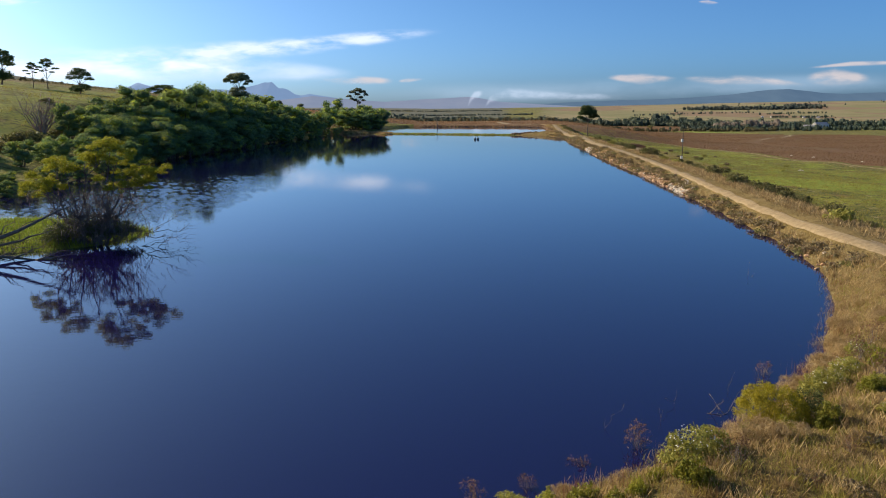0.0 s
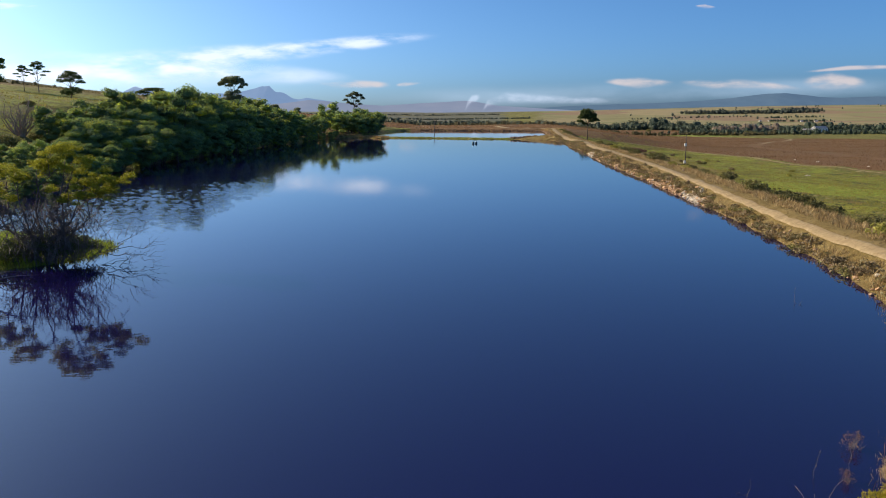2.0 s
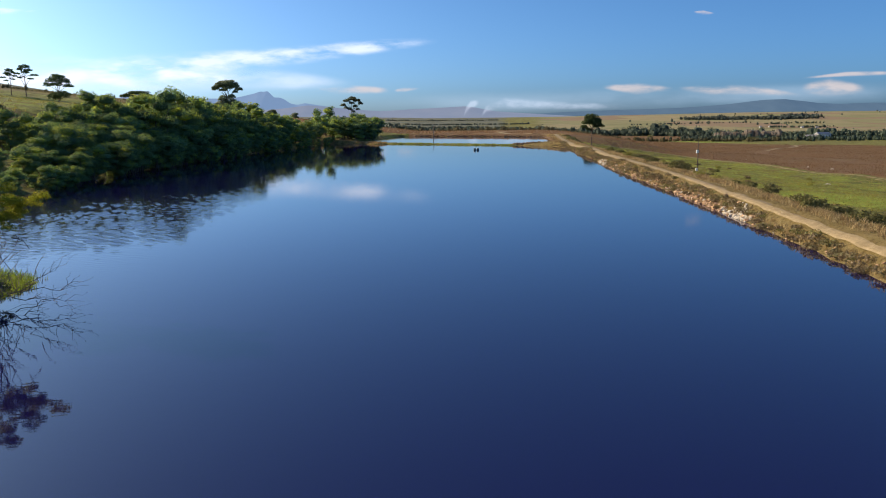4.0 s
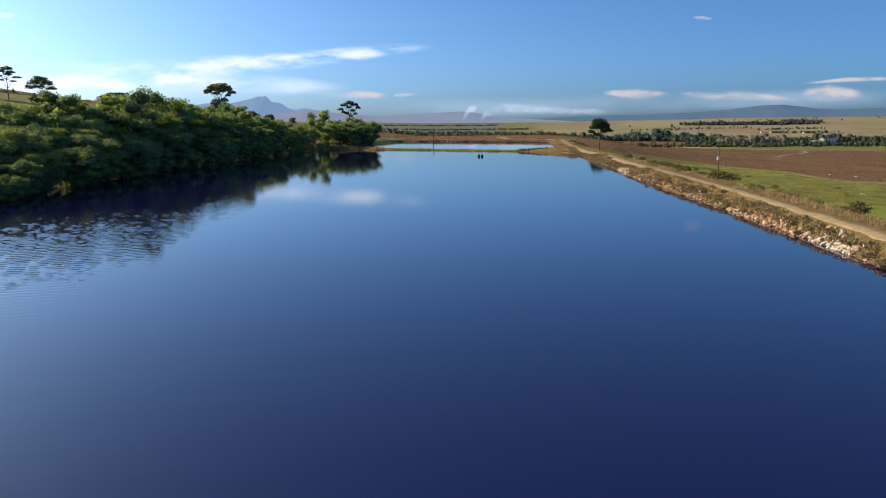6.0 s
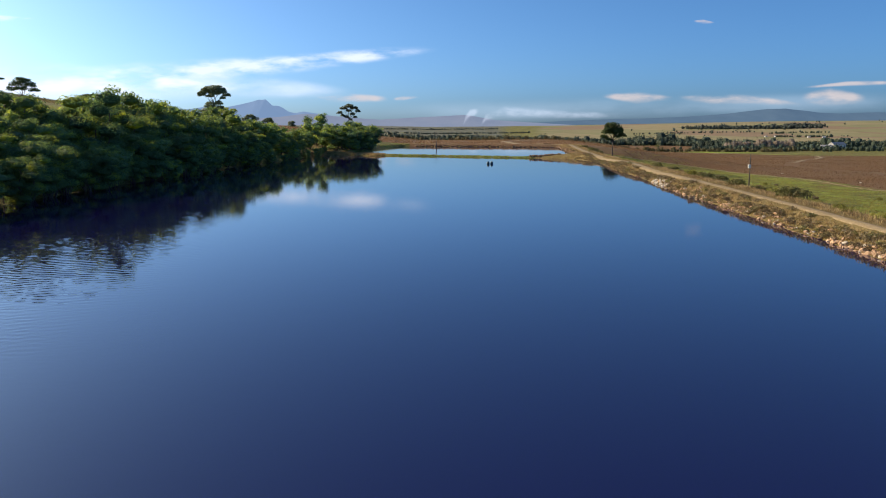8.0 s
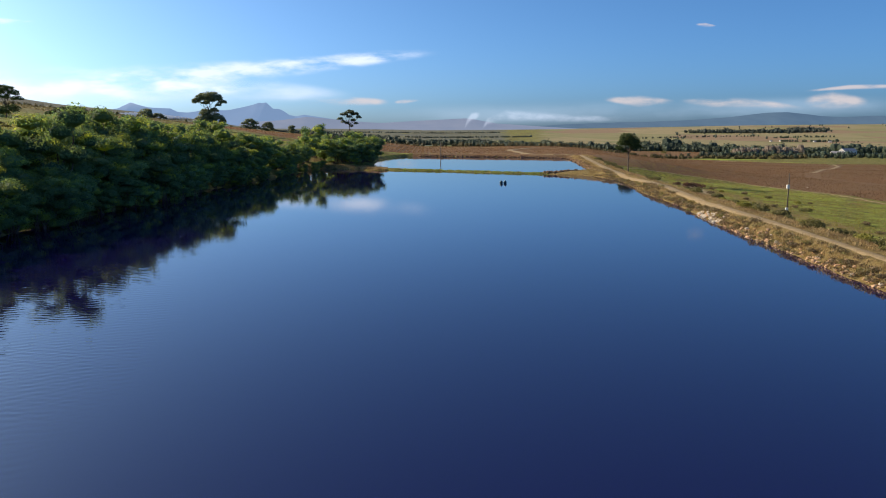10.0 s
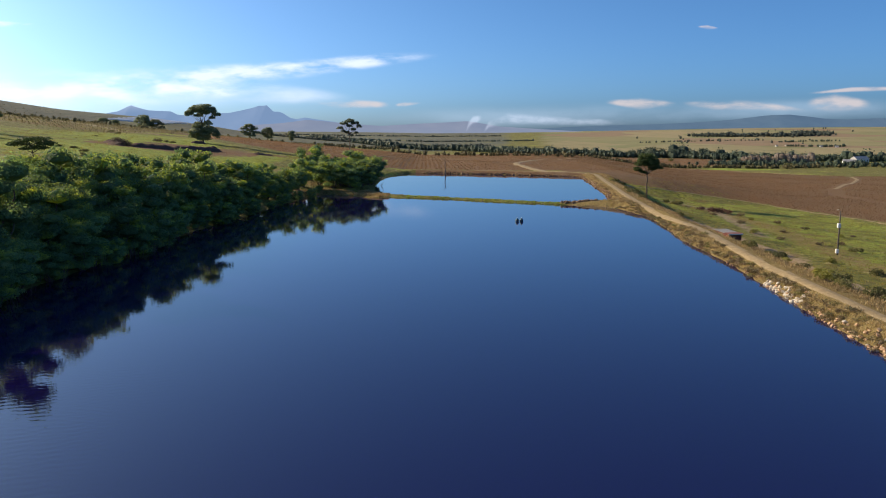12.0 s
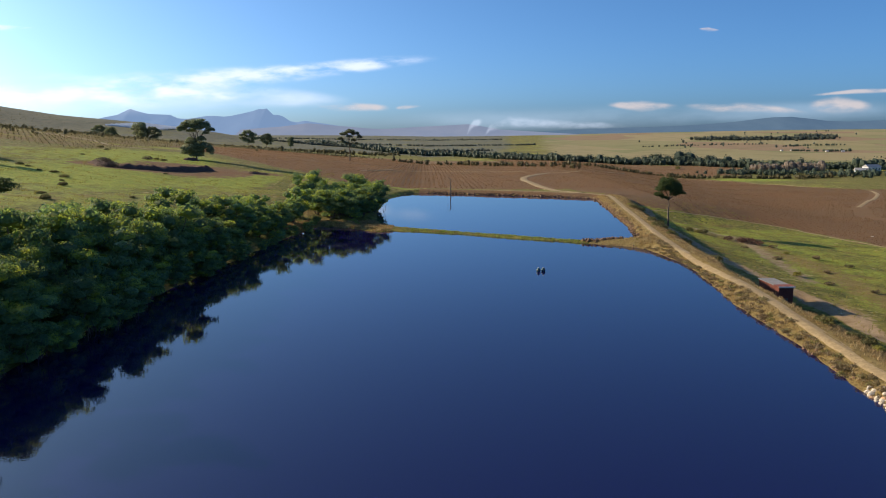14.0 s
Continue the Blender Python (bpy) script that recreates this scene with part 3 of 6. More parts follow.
def ribbon(name, line, width, material, label, lift=0.05, rut=0.0, kind="structure", category="track"):
    """A strip of road laid on the land, with worn wheel ruts and ragged edges."""
    cross = np.linspace(-1, 1, 9)
    v, k = [], len(line)
    xs, ys, offs, mids = [], [], [], []
    for i, p in enumerate(line):
        t = line[min(i + 1, k - 1)] - line[max(i - 1, 0)]
        t = t / (np.linalg.norm(t) + 1e-9)
        nrm = np.array((t[1], -t[0]))
        w = (width(p[1]) if callable(width) else width) * 0.5 * (1 + 0.025 * math.sin(i * 0.37) + 0.02 * math.sin(i * 1.1))
        for c in cross:
            mids.append((p[0], p[1]))
            xs.append(p[0] + nrm[0] * c * w)
            ys.append(p[1] + nrm[1] * c * w)
            offs.append(lift * (1 - c ** 8 * 1.7) - rut * math.exp(-((abs(c) - 0.55) / 0.18) ** 2))
    mids = np.array(mids)
    zs = 0.5 * sheet_z(np.array(xs), np.array(ys)) + 0.5 * sheet_z(mids[:, 0], mids[:, 1]) + np.array(offs)
    m = len(cross)
    q = (np.arange(k - 1)[:, None] * m + np.arange(m - 1)[None, :]).ravel()
    me = mesh(name, np.stack((xs, ys, zs), 1), np.stack((q, q + 1, q + m + 1, q + m), 1), material, True)
    return tagged(new(name, me), label, category, kind=kind)


def resample(line, step):
    seg = np.hypot(*np.diff(line, axis=0).T)
    s = np.concatenate(([0], np.cumsum(seg)))
    t = np.arange(0, s[-1], step)
    return np.stack((np.interp(t, s, line[:, 0]), np.interp(t, s, line[:, 1])), 1)


ribbon("dirt_track", resample(TRACK_S, 0.9), lambda y: float(np.interp(y, [60, 80, 150, 215], [1.9, 1.25, 1.25, 1.9])), M_TRACK, "pale sandy two-rut farm track along the dam crest", 0.07, 0.05)
ribbon("dirt_track", resample(catmull([(60, 434), (54, 462), (51, 496), (51, 545), (62, 590), (95, 640), (150, 700)], False), 3.0), 4.5, M_TRACK,
       "pale sandy farm road winding through the vineyard", 0.25)
ribbon("dirt_track", resample(catmull([(206, 482), (214.4, 493.5), (231, 515), (254.5, 546.5), (276, 580), (284, 601)], False), 3.0), 2.5, M_TRACK,
       "pale sandy farm road beside the vineyard", 0.12)
ribbon("dirt_track", resample(catmull([(-320, 648), (-287, 642), (-268, 645), (-249, 638), (-219, 609), (-190, 575), (-160, 560)], False), 3.0), 3.0, M_TRACK,
       "thin pale farm track across the hillside", 0.2)


ribbon("dirt_track", resample(catmull([(176, 832), (200, 812), (216, 794), (224, 762), (238, 726), (250, 690), (270, 643), (288, 618)], False), 4.0), 2.6, M_TRACK,
       "pale farm track between vineyard and green field", 0.2)
ribbon("dirt_track", resample(catmull([(-45, 572), (-10, 657), (38, 650), (68, 634)], False), 4.0), 4.0, M_TRACK,
       "pale sandy farm track across the brown vineyard", 0.25)


ribbon("dirt_track", resample(catmull([(70, 404), (82, 407), (99, 410), (114, 407), (130, 398), (136, 375), (140, 352), (141.5, 308), (146, 275), (152, 250), (158, 215)], False), 1.5), 1.0, M_TRACK,
       "thin pale footpath along the vineyard's edge", 0.07)


def ridge(name, profile, y, depth, material, label, seed, foot=-20, step=30):
    """A far mountain range: a crest line with spurs running down towards the plain."""
    xs = np.arange(profile[0][0], profile[-1][0] + 1, step)
    crest = np.interp(xs, [p[0] for p in profile], [p[1] for p in profile])
    rows = 14
    v = []
    for j in range(rows):
        t = j / (rows - 1)
        spur = np.array([noise.fractal(Vector((a / 160, t * 1.5, seed)), 1.0, 2.0, 5) for a in xs])
        z = foot + (crest - foot) * (1 - t) ** 1.25 + spur * (crest - foot) * (0.22 * t * (1 - t) * 4 * 0.5 + 0.010)
        v.append(np.stack((xs, y - depth * t + spur * 30, z), 1))
    n = len(xs)
    q = (np.arange(rows - 1)[:, None] * n + np.arange(n - 1)[None, :]).ravel()
    me = mesh(name, np.concatenate(v), np.stack((q, q + n, q + n + 1, q + 1), 1), material, True)
    return tagged(new(name, me), label, "mountain", kind="structure")


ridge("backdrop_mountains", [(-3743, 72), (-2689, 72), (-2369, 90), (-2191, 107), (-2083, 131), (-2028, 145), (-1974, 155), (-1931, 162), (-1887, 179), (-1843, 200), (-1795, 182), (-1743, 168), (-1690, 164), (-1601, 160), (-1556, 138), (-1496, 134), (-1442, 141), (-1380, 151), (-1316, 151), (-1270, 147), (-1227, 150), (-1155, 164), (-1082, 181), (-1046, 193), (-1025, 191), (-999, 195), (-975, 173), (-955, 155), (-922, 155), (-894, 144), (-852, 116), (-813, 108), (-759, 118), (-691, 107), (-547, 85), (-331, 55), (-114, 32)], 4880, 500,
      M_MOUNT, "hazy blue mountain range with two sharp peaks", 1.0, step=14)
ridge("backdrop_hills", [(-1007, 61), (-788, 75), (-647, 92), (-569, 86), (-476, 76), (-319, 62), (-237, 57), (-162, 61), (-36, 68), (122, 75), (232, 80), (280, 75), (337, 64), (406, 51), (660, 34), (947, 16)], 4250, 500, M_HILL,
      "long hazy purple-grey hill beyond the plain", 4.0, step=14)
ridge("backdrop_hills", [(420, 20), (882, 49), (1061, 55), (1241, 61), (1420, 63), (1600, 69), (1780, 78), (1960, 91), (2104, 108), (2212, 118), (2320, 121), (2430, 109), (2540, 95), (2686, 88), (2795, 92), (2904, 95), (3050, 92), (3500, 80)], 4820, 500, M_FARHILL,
      "low haze-blue mountain with a rounded summit", 7.0, step=14)


def cloud(name, spine, material, label, y=4800, category="cloud"):
    """A cloud far off: a soft sheet along a spine of (x, z, half height)."""
    nu, nv = 70, 14
    t = np.linspace(0, 1, nu)
    k = np.linspace(0, 1, len(spine))
    x, z, h = (np.interp(t, k, [p[i] for p in spine]) for i in range(3))
    v = np.linspace(-1, 1, nv)
    P = np.stack((np.repeat(x, nv), y + 30 * np.tile(v ** 2, nu), np.repeat(z, nv) + np.repeat(h, nv) * np.tile(v, nu)), 1)
    e = (1 - np.tile(v ** 2, nu)) ** 2.2 * np.repeat(np.minimum(1, np.minimum(t, 1 - t) * 5), nv)
    q = (np.arange(nu - 1)[:, None] * nv + np.arange(nv - 1)[None, :]).ravel()
    me = mesh(name, P, np.stack((q, q + 1, q + nv + 1, q + nv), 1), material, True)
    attribute(me, "edge", e)
    ob = tagged(new(name, me), label, category, kind="structure")
    ob.visible_shadow = False
    return ob


cloud("backdrop_cloud", [(-3400, 330, 130), (-1800, 325, 130), (-1200, 375, 105), (-736, 420, 80), (-300, 462, 60), (150, 505, 40)], M_CLOUD, "long white streak of cloud rising to one side")
cloud("backdrop_cloud", [(-2900, 262, 95), (-1800, 275, 105), (-900, 272, 50)], M_CLOUD, "thin white veil of low cloud", 4790)
cloud("backdrop_cloud", [(-3600, 250, 150), (-2400, 262, 160), (-1500, 268, 135), (-900, 262, 95), (-400, 225, 50)], M_VEIL, "wide thin veil of white cloud", 4780)
cloud("backdrop_cloud", [(-760, 190, 34), (-450, 200, 42), (-200, 190, 26)], M_PINKCLOUD, "small pink-white cloud low over the hills", 4795)
cloud("backdrop_cloud", [(-190, 190, 14), (-120, 196, 26), (0, 202, 10)], M_PINKCLOUD, "small pink-white cloud low over the hills", 4797)
cloud("backdrop_cloud", [(1120, 205, 16), (1360, 192, 52), (1600, 190, 20)], M_PINKCLOUD, "pink-white lens of cloud over the hills", 4794)
cloud("backdrop_cloud", [(1600, 192, 20), (1830, 188, 54), (2100, 178, 40), (2440, 145, 20)], M_PINKCLOUD, "pink-white lens of cloud over the hills", 4796)
cloud("backdrop_cloud", [(2400, 185, 44), (2600, 192, 80), (2850, 175, 44)], M_PINKCLOUD, "pink-white lens of cloud over the hills", 4798)
# glowing sheet painted in as horizon haze behind the hills
cloud("backdrop_cloud", [(-500, 110, 90), (600, 118, 110), (1600, 130, 120), (2600, 150, 110), (3800, 160, 100)], M_HAZECLOUD, "pale glowing sheet imitating haze low over the plain", 4950)
cloud("backdrop_cloud", [(2400, 250, 10), (2700, 275, 22), (3200, 285, 20)], M_PINKCLOUD, "thin white wisp of cloud", 4799)
cloud("backdrop_cloud", [(1690, 660, 6), (1760, 657, 20), (1830, 650, 8)], M_PINKCLOUD, "tiny white puff of cloud", 4792)
cloud("backdrop_cloud", [(-2800, 690, 30), (-2560, 682, 34), (-2320, 676, 10)], M_CLOUD, "small white wisp of cloud", 4793)
cloud("backdrop_smoke", [(225, 12, 10), (252, 48, 24), (330, 72, 34), (520, 62, 26), (900, 52, 16)], M_SMOKE, "white smoke drifting over the far plain", 3050, "smoke")
cloud("backdrop_smoke", [(160, 20, 8), (172, 46, 22), (190, 66, 24), (230, 78, 20)], M_SMOKE, "thin white plume of smoke", 3060, "smoke")

# ---- trees ----


def crown_part(clumps, material, parent, r, per_m2=12, size=0.6, flat=0.0, core=0.25, ratio=0.5, name="crown", label="", wild=0.65):
    v, f = leaf_quads(clumps, per_m2, size, r, flat, ratio, core, wild)
    return part(name, mesh(name, v, f, material), parent, label)


def thicket_tree(seed, h, spread_r, leaf, label, group, per_m2=17, size=0.30):
    """A many-stemmed evergreen: billowing tiers of fine leaf over a shaded, twiggy foot."""
    r, g = random.Random(seed), np.random.default_rng(seed)
    top = empty("thicket_tree", Matrix(), label, "tree", group)
    pile, clumps = Pile(), []
    for i in range(15):
        t = i / 14
        a = i * 2.4 + r.uniform(-0.4, 0.4)
        up = 0.16 + 0.72 * t ** 0.85
        out = spread_r * (0.30 + 0.55 * math.sin(math.pi * min(1, 0.28 + 0.70 * (1 - t)))) * r.uniform(0.6, 1.0)
        c = (math.cos(a) * out, math.sin(a) * out, h * up)
        s = r.uniform(0.9, 1.3) * spread_r * 0.35
        clumps.append((*c, s * r.uniform(0.9, 1.2), s * r.uniform(0.9, 1.2), s * r.uniform(0.5, 0.75)))
        if i % 2 == 0:
            pile.tube(bent((r.uniform(-0.5, 0.5), r.uniform(-0.5, 0.5), -0.4), c, r, 0.08), [0.16, 0.13, 0.10, 0.07, 0.03], 5)
    for i in range(9):
        a = r.uniform(0, 6.28)
        foot = Vector((math.cos(a) * spread_r * 0.75, math.sin(a) * spread_r * 0.75, r.uniform(-0.1, 1.2)))
        pile.tube(bent(foot, foot * 1.12 + Vector((0, 0, r.uniform(1.0, 2.6))), r, 0.08), [0.05, 0.045, 0.04, 0.03, 0.015], 4)
    for i in range(40):
        c = clumps[r.randrange(15)]
        d = Vector((r.uniform(-1, 1), r.uniform(-1, 1), r.uniform(-0.1, 1))).normalized()
        s = r.uniform(0.40, 0.95)
        clumps.append((c[0] + d.x * c[3], c[1] + d.y * c[4], c[2] + d.z * c[5], s, s, s * 0.72))
    part("trunk", pile.mesh("trunk", M_BARK, True), top)
    # solid lumps added inside the crown to block the sun
    core = bmesh.new()
    for c in clumps[:15]:
        lump = bmesh.ops.create_icosphere(core, subdivisions=1, radius=1.0)["verts"]
        for v in lump:
            v.co = Vector((c[0] + v.co.x * c[3] * r.uniform(0.66, 0.92), c[1] + v.co.y * c[4] * r.uniform(0.66, 0.92), c[2] + v.co.z * c[5] * r.uniform(0.66, 0.9)))
    part("inner_foliage", core, top).data.materials.append(leaf)
    crown_part(clumps, leaf, top, g, per_m2, size, 0.25, 0.12, 0.45, wild=0.38)
    return top


def umbrella_tree(name, label, h, clumps, leaf, fork, trunk_r, per_m2=5, size=0.9, bare=6, seed=1, category="tree"):
    """A tall tree with a clear stem and a flat, layered crown."""
    r, g = random.Random(seed), np.random.default_rng(seed)
    top = empty(name, Matrix(), label, category)
    pile = Pile()
    stem = bent((0, 0, -0.6), (r.uniform(-0.4, 0.4), r.uniform(-0.4, 0.4), h * fork), r, 0.03, 5)
    pile.tube(stem, [trunk_r * (1 - 0.09 * i) for i in range(6)], 8)
    for c in clumps:
        pile.tube(bent(stem[-1] if c[2] > h * fork else stem[3], (c[0], c[1], c[2]), r, 0.10), [trunk_r * k for k in (0.55, 0.42, 0.3, 0.2, 0.1)], 5)
    for i in range(bare):
        c = clumps[r.randrange(len(clumps))]
        a = stem[-1].lerp(Vector(c[:3]), r.uniform(0.4, 0.8))
        pile.tube(bent(a, a + Vector((r.uniform(-1, 1), r.uniform(-1, 1), r.uniform(0.1, 0.8))) * h * 0.12, r, 0.12), [0.09, 0.07, 0.05, 0.04, 0.02], 4)
    part("trunk", pile.mesh("trunk", M_BARK, True), top)
    extra = []
    for c in clumps:
        for _ in range(7):
            d = Vector((r.uniform(-1, 1), r.uniform(-1, 1), r.uniform(-0.3, 1))).normalized()
            s = r.uniform(0.28, 0.5)
            extra.append((c[0] + d.x * c[3] * 0.9, c[1] + d.y * c[4] * 0.9, c[2] + d.z * c[5] * 0.9, c[3] * s, c[4] * s, c[5] * s))
    crown_part(clumps + extra, leaf, top, g, per_m2, size, 0.2)
    return top


def stand(ob, x, y, turn=0.0, scale=1.0, sink=0.15, sz=None):
    ob.matrix_world = pose(x, y, zat(x, y) - sink, 0, 0, turn) @ Matrix.Diagonal((scale, scale, sz or scale, 1))
    return ob


def stand_top(ob, x, y, top, h, turn=0.0, wide=None):
    """Stands a tree so that its top reaches the height top."""
    s = (top - zat(x, y)) / h
    return stand(ob, x, y, turn, wide or s, 0.15, s)


# the wood along the water's edge
GROVE = "evergreen trees along the reservoir shore"
KINDS = ((9.0, 4.4, "dense dark green evergreen tree crowding the shore"), (8.2, 4.8, "broad evergreen tree with yellow-green top"),
         (9.6, 4.0, "tall evergreen tree with dark shaded foot"), (7.4, 4.6, "low rounded evergreen tree by the water"),
         (8.6, 4.2, "evergreen tree with uneven leafy crown"))
near_kinds = [thicket_tree(20 + i, h, w, M_GROVE, lab, GROVE) for i, (h, w, lab) in enumerate(KINDS)]
far_kinds = [thicket_tree(20 + i, h, w, M_GROVE, lab, GROVE, 5.5, 0.52) for i, (h, w, lab) in enumerate(KINDS)]
gr = random.Random(5)
spots = []
for row, (u, step) in enumerate(((-0.2, 4.6), (5.6, 5.6), (13.0, 6.6))):
    y = 99 + row * 2.5
    while y < 343 - row * 4:
        spots.append((float(np.interp(y, LEFT_Y, LEFT_X)) - u + gr.uniform(-1.4, 1.4), y + gr.uniform(-1.5, 1.5), row))
        y += step
spots = [s for s in spots if not (s[1] < 128 and s[2] == 1) and not (s[1] < 160 and s[2] == 2)]
spots += [(-27, 347, 3), (-33, 349, 3), (-24, 356, 3), (-31, 358, 3), (-38, 354, 3), (-23, 365, 3), (-29, 368, 3), (-36, 366, 3), (-22.5, 375, 3), (-28, 379, 3), (-35, 378, 3), (-23, 386, 3),
          (-29, 390, 3), (-36, 391, 3), (-23, 397, 3), (-29, 401, 3), (-36, 404, 3), (-25, 408, 3), (-31, 413, 3), (-42, 362, 3), (-42, 378, 3), (-42, 345, 3)]
placed = set()
for i, (x, y, row) in enumerate(spots):
    s = gr.uniform(0.66, 1.30) * (1.04 - 0.28 * float(sm((y - 250) / 90)) if row < 3 else 1.08)
    s *= (0.70, 1.10, 1.02, 0.84)[row]
    s *= 1 - (0.42, 0.12, 0.0, 0.0)[row] * float(sm((y - 235) / 65))
    low_end = 0.5 if row == 0 else 0.3
    s *= low_end + (1 - low_end) * float(sm((y - 120) / 70))
    m = pose(x, y, zat(x, y) - 0.2, 0, 0, gr.uniform(0, 360)) @ Matrix.Diagonal((s, s, s * gr.uniform(0.92, 1.1), 1))
    k = (near_kinds if y < 225 and row < 2 else far_kinds)[i % 5]
    if k in placed:
        k = copy_thing(k, Matrix())
    placed.add(k)
    k.matrix_world = m

# the lone pine below the dam
pine = umbrella_tree("lone_pine", "lone stone pine with clear trunk and rounded dark crown", 18.4,
                     [(0, 0, 15.2, 3.3, 3.3, 2.6), (2.4, 0.6, 13.6, 2.3, 2.2, 1.9), (-2.3, -0.3, 13.8, 2.3, 2.2, 2.0), (0.3, -2.2, 13.6, 2.2, 2.0, 1.8),
                      (-0.4, 2.2, 13.8, 2.2, 2.0, 1.8), (-3.6, 0.6, 11.4, 1.5, 1.4, 1.1), (4.2, -0.4, 12.0, 1.5, 1.4, 1.2), (1.4, -0.6, 11.6, 1.4, 1.4, 1.0), (-1.8, 0.4, 10.4, 1.2, 1.2, 0.8)], M_PINE, 0.52, 0.34, 20, 0.42, 4, 3, "pine tree")
stand_top(pine, 77, 374, 11.8, 18.2, 20, 1.0)

# tall trees on the hill and the plain beyond
gum = umbrella_tree("umbrella_gum", "tall dark gum tree with flat layered crown", 23,
                    [(0, 0, 23.4, 5.2, 5.0, 3.0), (-4.6, 1, 21.6, 3.6, 3.4, 2.6), (4.4, -1, 21.4, 3.8, 3.6, 2.6), (7.4, 1, 19.0, 2.4, 2.3, 1.7), (-7.0, 0, 19.6, 2.4, 2.3, 1.9), (1.5, -3, 20.0, 3.2, 2.6, 2.0), (-2.4, 2, 18.6, 2.4, 2.2, 1.4), (5.4, 0, 17.0, 1.8, 1.6, 1.1),
                     (1.0, 1, 9.4, 3.8, 3.6, 3.0), (-3.6, -1, 7.4, 3.6, 3.2, 3.0), (5.2, 0, 7.8, 3.4, 3.0, 2.8), (0.5, 0, 5.0, 3.6, 3.4, 2.8), (7.6, 0, 5.2, 2.2, 2.0, 2.0), (3.2, 0, 13.0, 2.4, 2.2, 2.0), (-2.6, 0, 11.8, 2.8, 2.6, 2.4), (0.4, 0, 2.8, 3.6, 3.2, 2.4), (-5.6, 0, 4.6, 2.4, 2.2, 2.2)], M_GUM, 0.55, 0.50, 8, 0.75, 12, 11)
stand_top(gum, -124, 520, 35.2, 26.6, 0, 0.98)
gum2 = umbrella_tree("open_gum", "tall gum tree with open tufted crown", 24,
                     [(0, 0, 22, 3.6, 3.4, 1.9), (-4.4, 0, 20.4, 2.8, 2.6, 1.7), (4.2, 1, 20.8, 3.0, 2.8, 1.8), (7.6, 0, 18.0, 2.2, 2.0, 1.4), (-7.4, 0, 17.0, 2.2, 2.1, 1.5), (-5.2, 1, 14.4, 2.0, 1.9, 1.3), (0.4, -2, 18.4, 2.2, 2.0, 1.3),
                      (3.4, 0, 15.8, 2.2, 2.0, 1.3), (-1.8, 0, 13.4, 1.9, 1.8, 1.2), (5.6, 0, 13.2, 1.7, 1.6, 1.1), (1.6, 0, 11.0, 1.6, 1.5, 1.0)], M_GUM, 0.5, 0.5, 4, 0.95, 14, 12)
stand_top(gum2, -65.6, 734, 30.6, 24.0)
low = [(0, 0, 9.9, 3.4, 3.2, 2.0), (-3.4, 0, 8.6, 2.6, 2.4, 1.8), (3.6, 1, 8.4, 2.8, 2.6, 1.9), (0.8, -2, 7.2, 2.8, 2.4, 1.6), (-4.6, 0, 5.8, 2.2, 2.0, 1.7), (4.8, 0, 5.4, 2.4, 2.2, 1.8), (-1.2, 0, 4.2, 2.6, 2.4, 2.0), (2.2, 0, 3.2, 2.4, 2.2, 1.8)]
far_tree = umbrella_tree("broad_tree", "broad dark tree far across the fields", 12, low, M_GUM, 0.4, 0.30, 5, 0.8, 5, 13)
stand(far_tree, -316, 1452, 0, 2.4)
for x, y, s, a in ((-286, 1462, 2.1, 50), (-244, 1465, 1.8, 90), (-470, 1210, 1.8, 10), (-448, 1195, 1.6, 60), (-402, 1180, 2.4, 130), (-388, 1190, 2.0, 200), (-352, 1230, 0.6, 20)):
    stand(copy_thing(far_tree, Matrix()), x, y, a, s)
tall = umbrella_tree("hill_pine", "slender pine with flat top on the grass hill", 16,
                     [(0, 0, 14.6, 2.2, 2.0, 1.2), (-1.9, 0, 13.4, 1.6, 1.5, 1.0), (2.2, 0, 13.0, 1.8, 1.6, 1.0), (0.4, 0, 12.0, 1.8, 1.6, 0.8), (4.6, 0.5, 10.6, 1.9, 1.5, 0.6), (-3.8, 0, 11.4, 1.6, 1.4, 0.6), (3.0, 0, 8.8, 1.4, 1.2, 0.5), (-2.4, 0, 9.4, 1.2, 1.1, 0.5)],
                     M_PINE, 0.6, 0.28, 7, 0.6, 8, 14, "pine tree")
stand_top(tall, -204.3, 433, 38.8, 15.8)
stand_top(copy_thing(tall, Matrix()), -214.1, 437, 37.1, 15.8, 170, 0.8)
dense = umbrella_tree("hill_tree", "rounded dark tree on the grass hill", 12,
                      [(0, 0, 10.4, 2.6, 2.4, 1.5), (-2.2, 0, 9.2, 2.0, 1.9, 1.4), (2.4, 0, 9.0, 2.2, 2.0, 1.5), (-3.6, 0, 7.4, 1.6, 1.5, 1.1), (3.8, 0, 7.0, 1.7, 1.5, 1.1), (0.4, -1, 7.6, 2.0, 1.8, 1.1), (1.2, 0, 3.0, 2.8, 2.6, 2.2), (-1.4, 0, 2.4, 2.2, 2.0, 1.8)], M_PINE, 0.4, 0.25, 10, 0.5, 5, 15)
stand_top(dense, -172.8, 401, 32.0, 12.0, 0, 1.25)
stand_top(copy_thing(dense, Matrix()), -227, 430, 44.0, 12.0, 80, 1.75)
stand(copy_thing(dense, Matrix()), -246, 436, 10, 1.3)
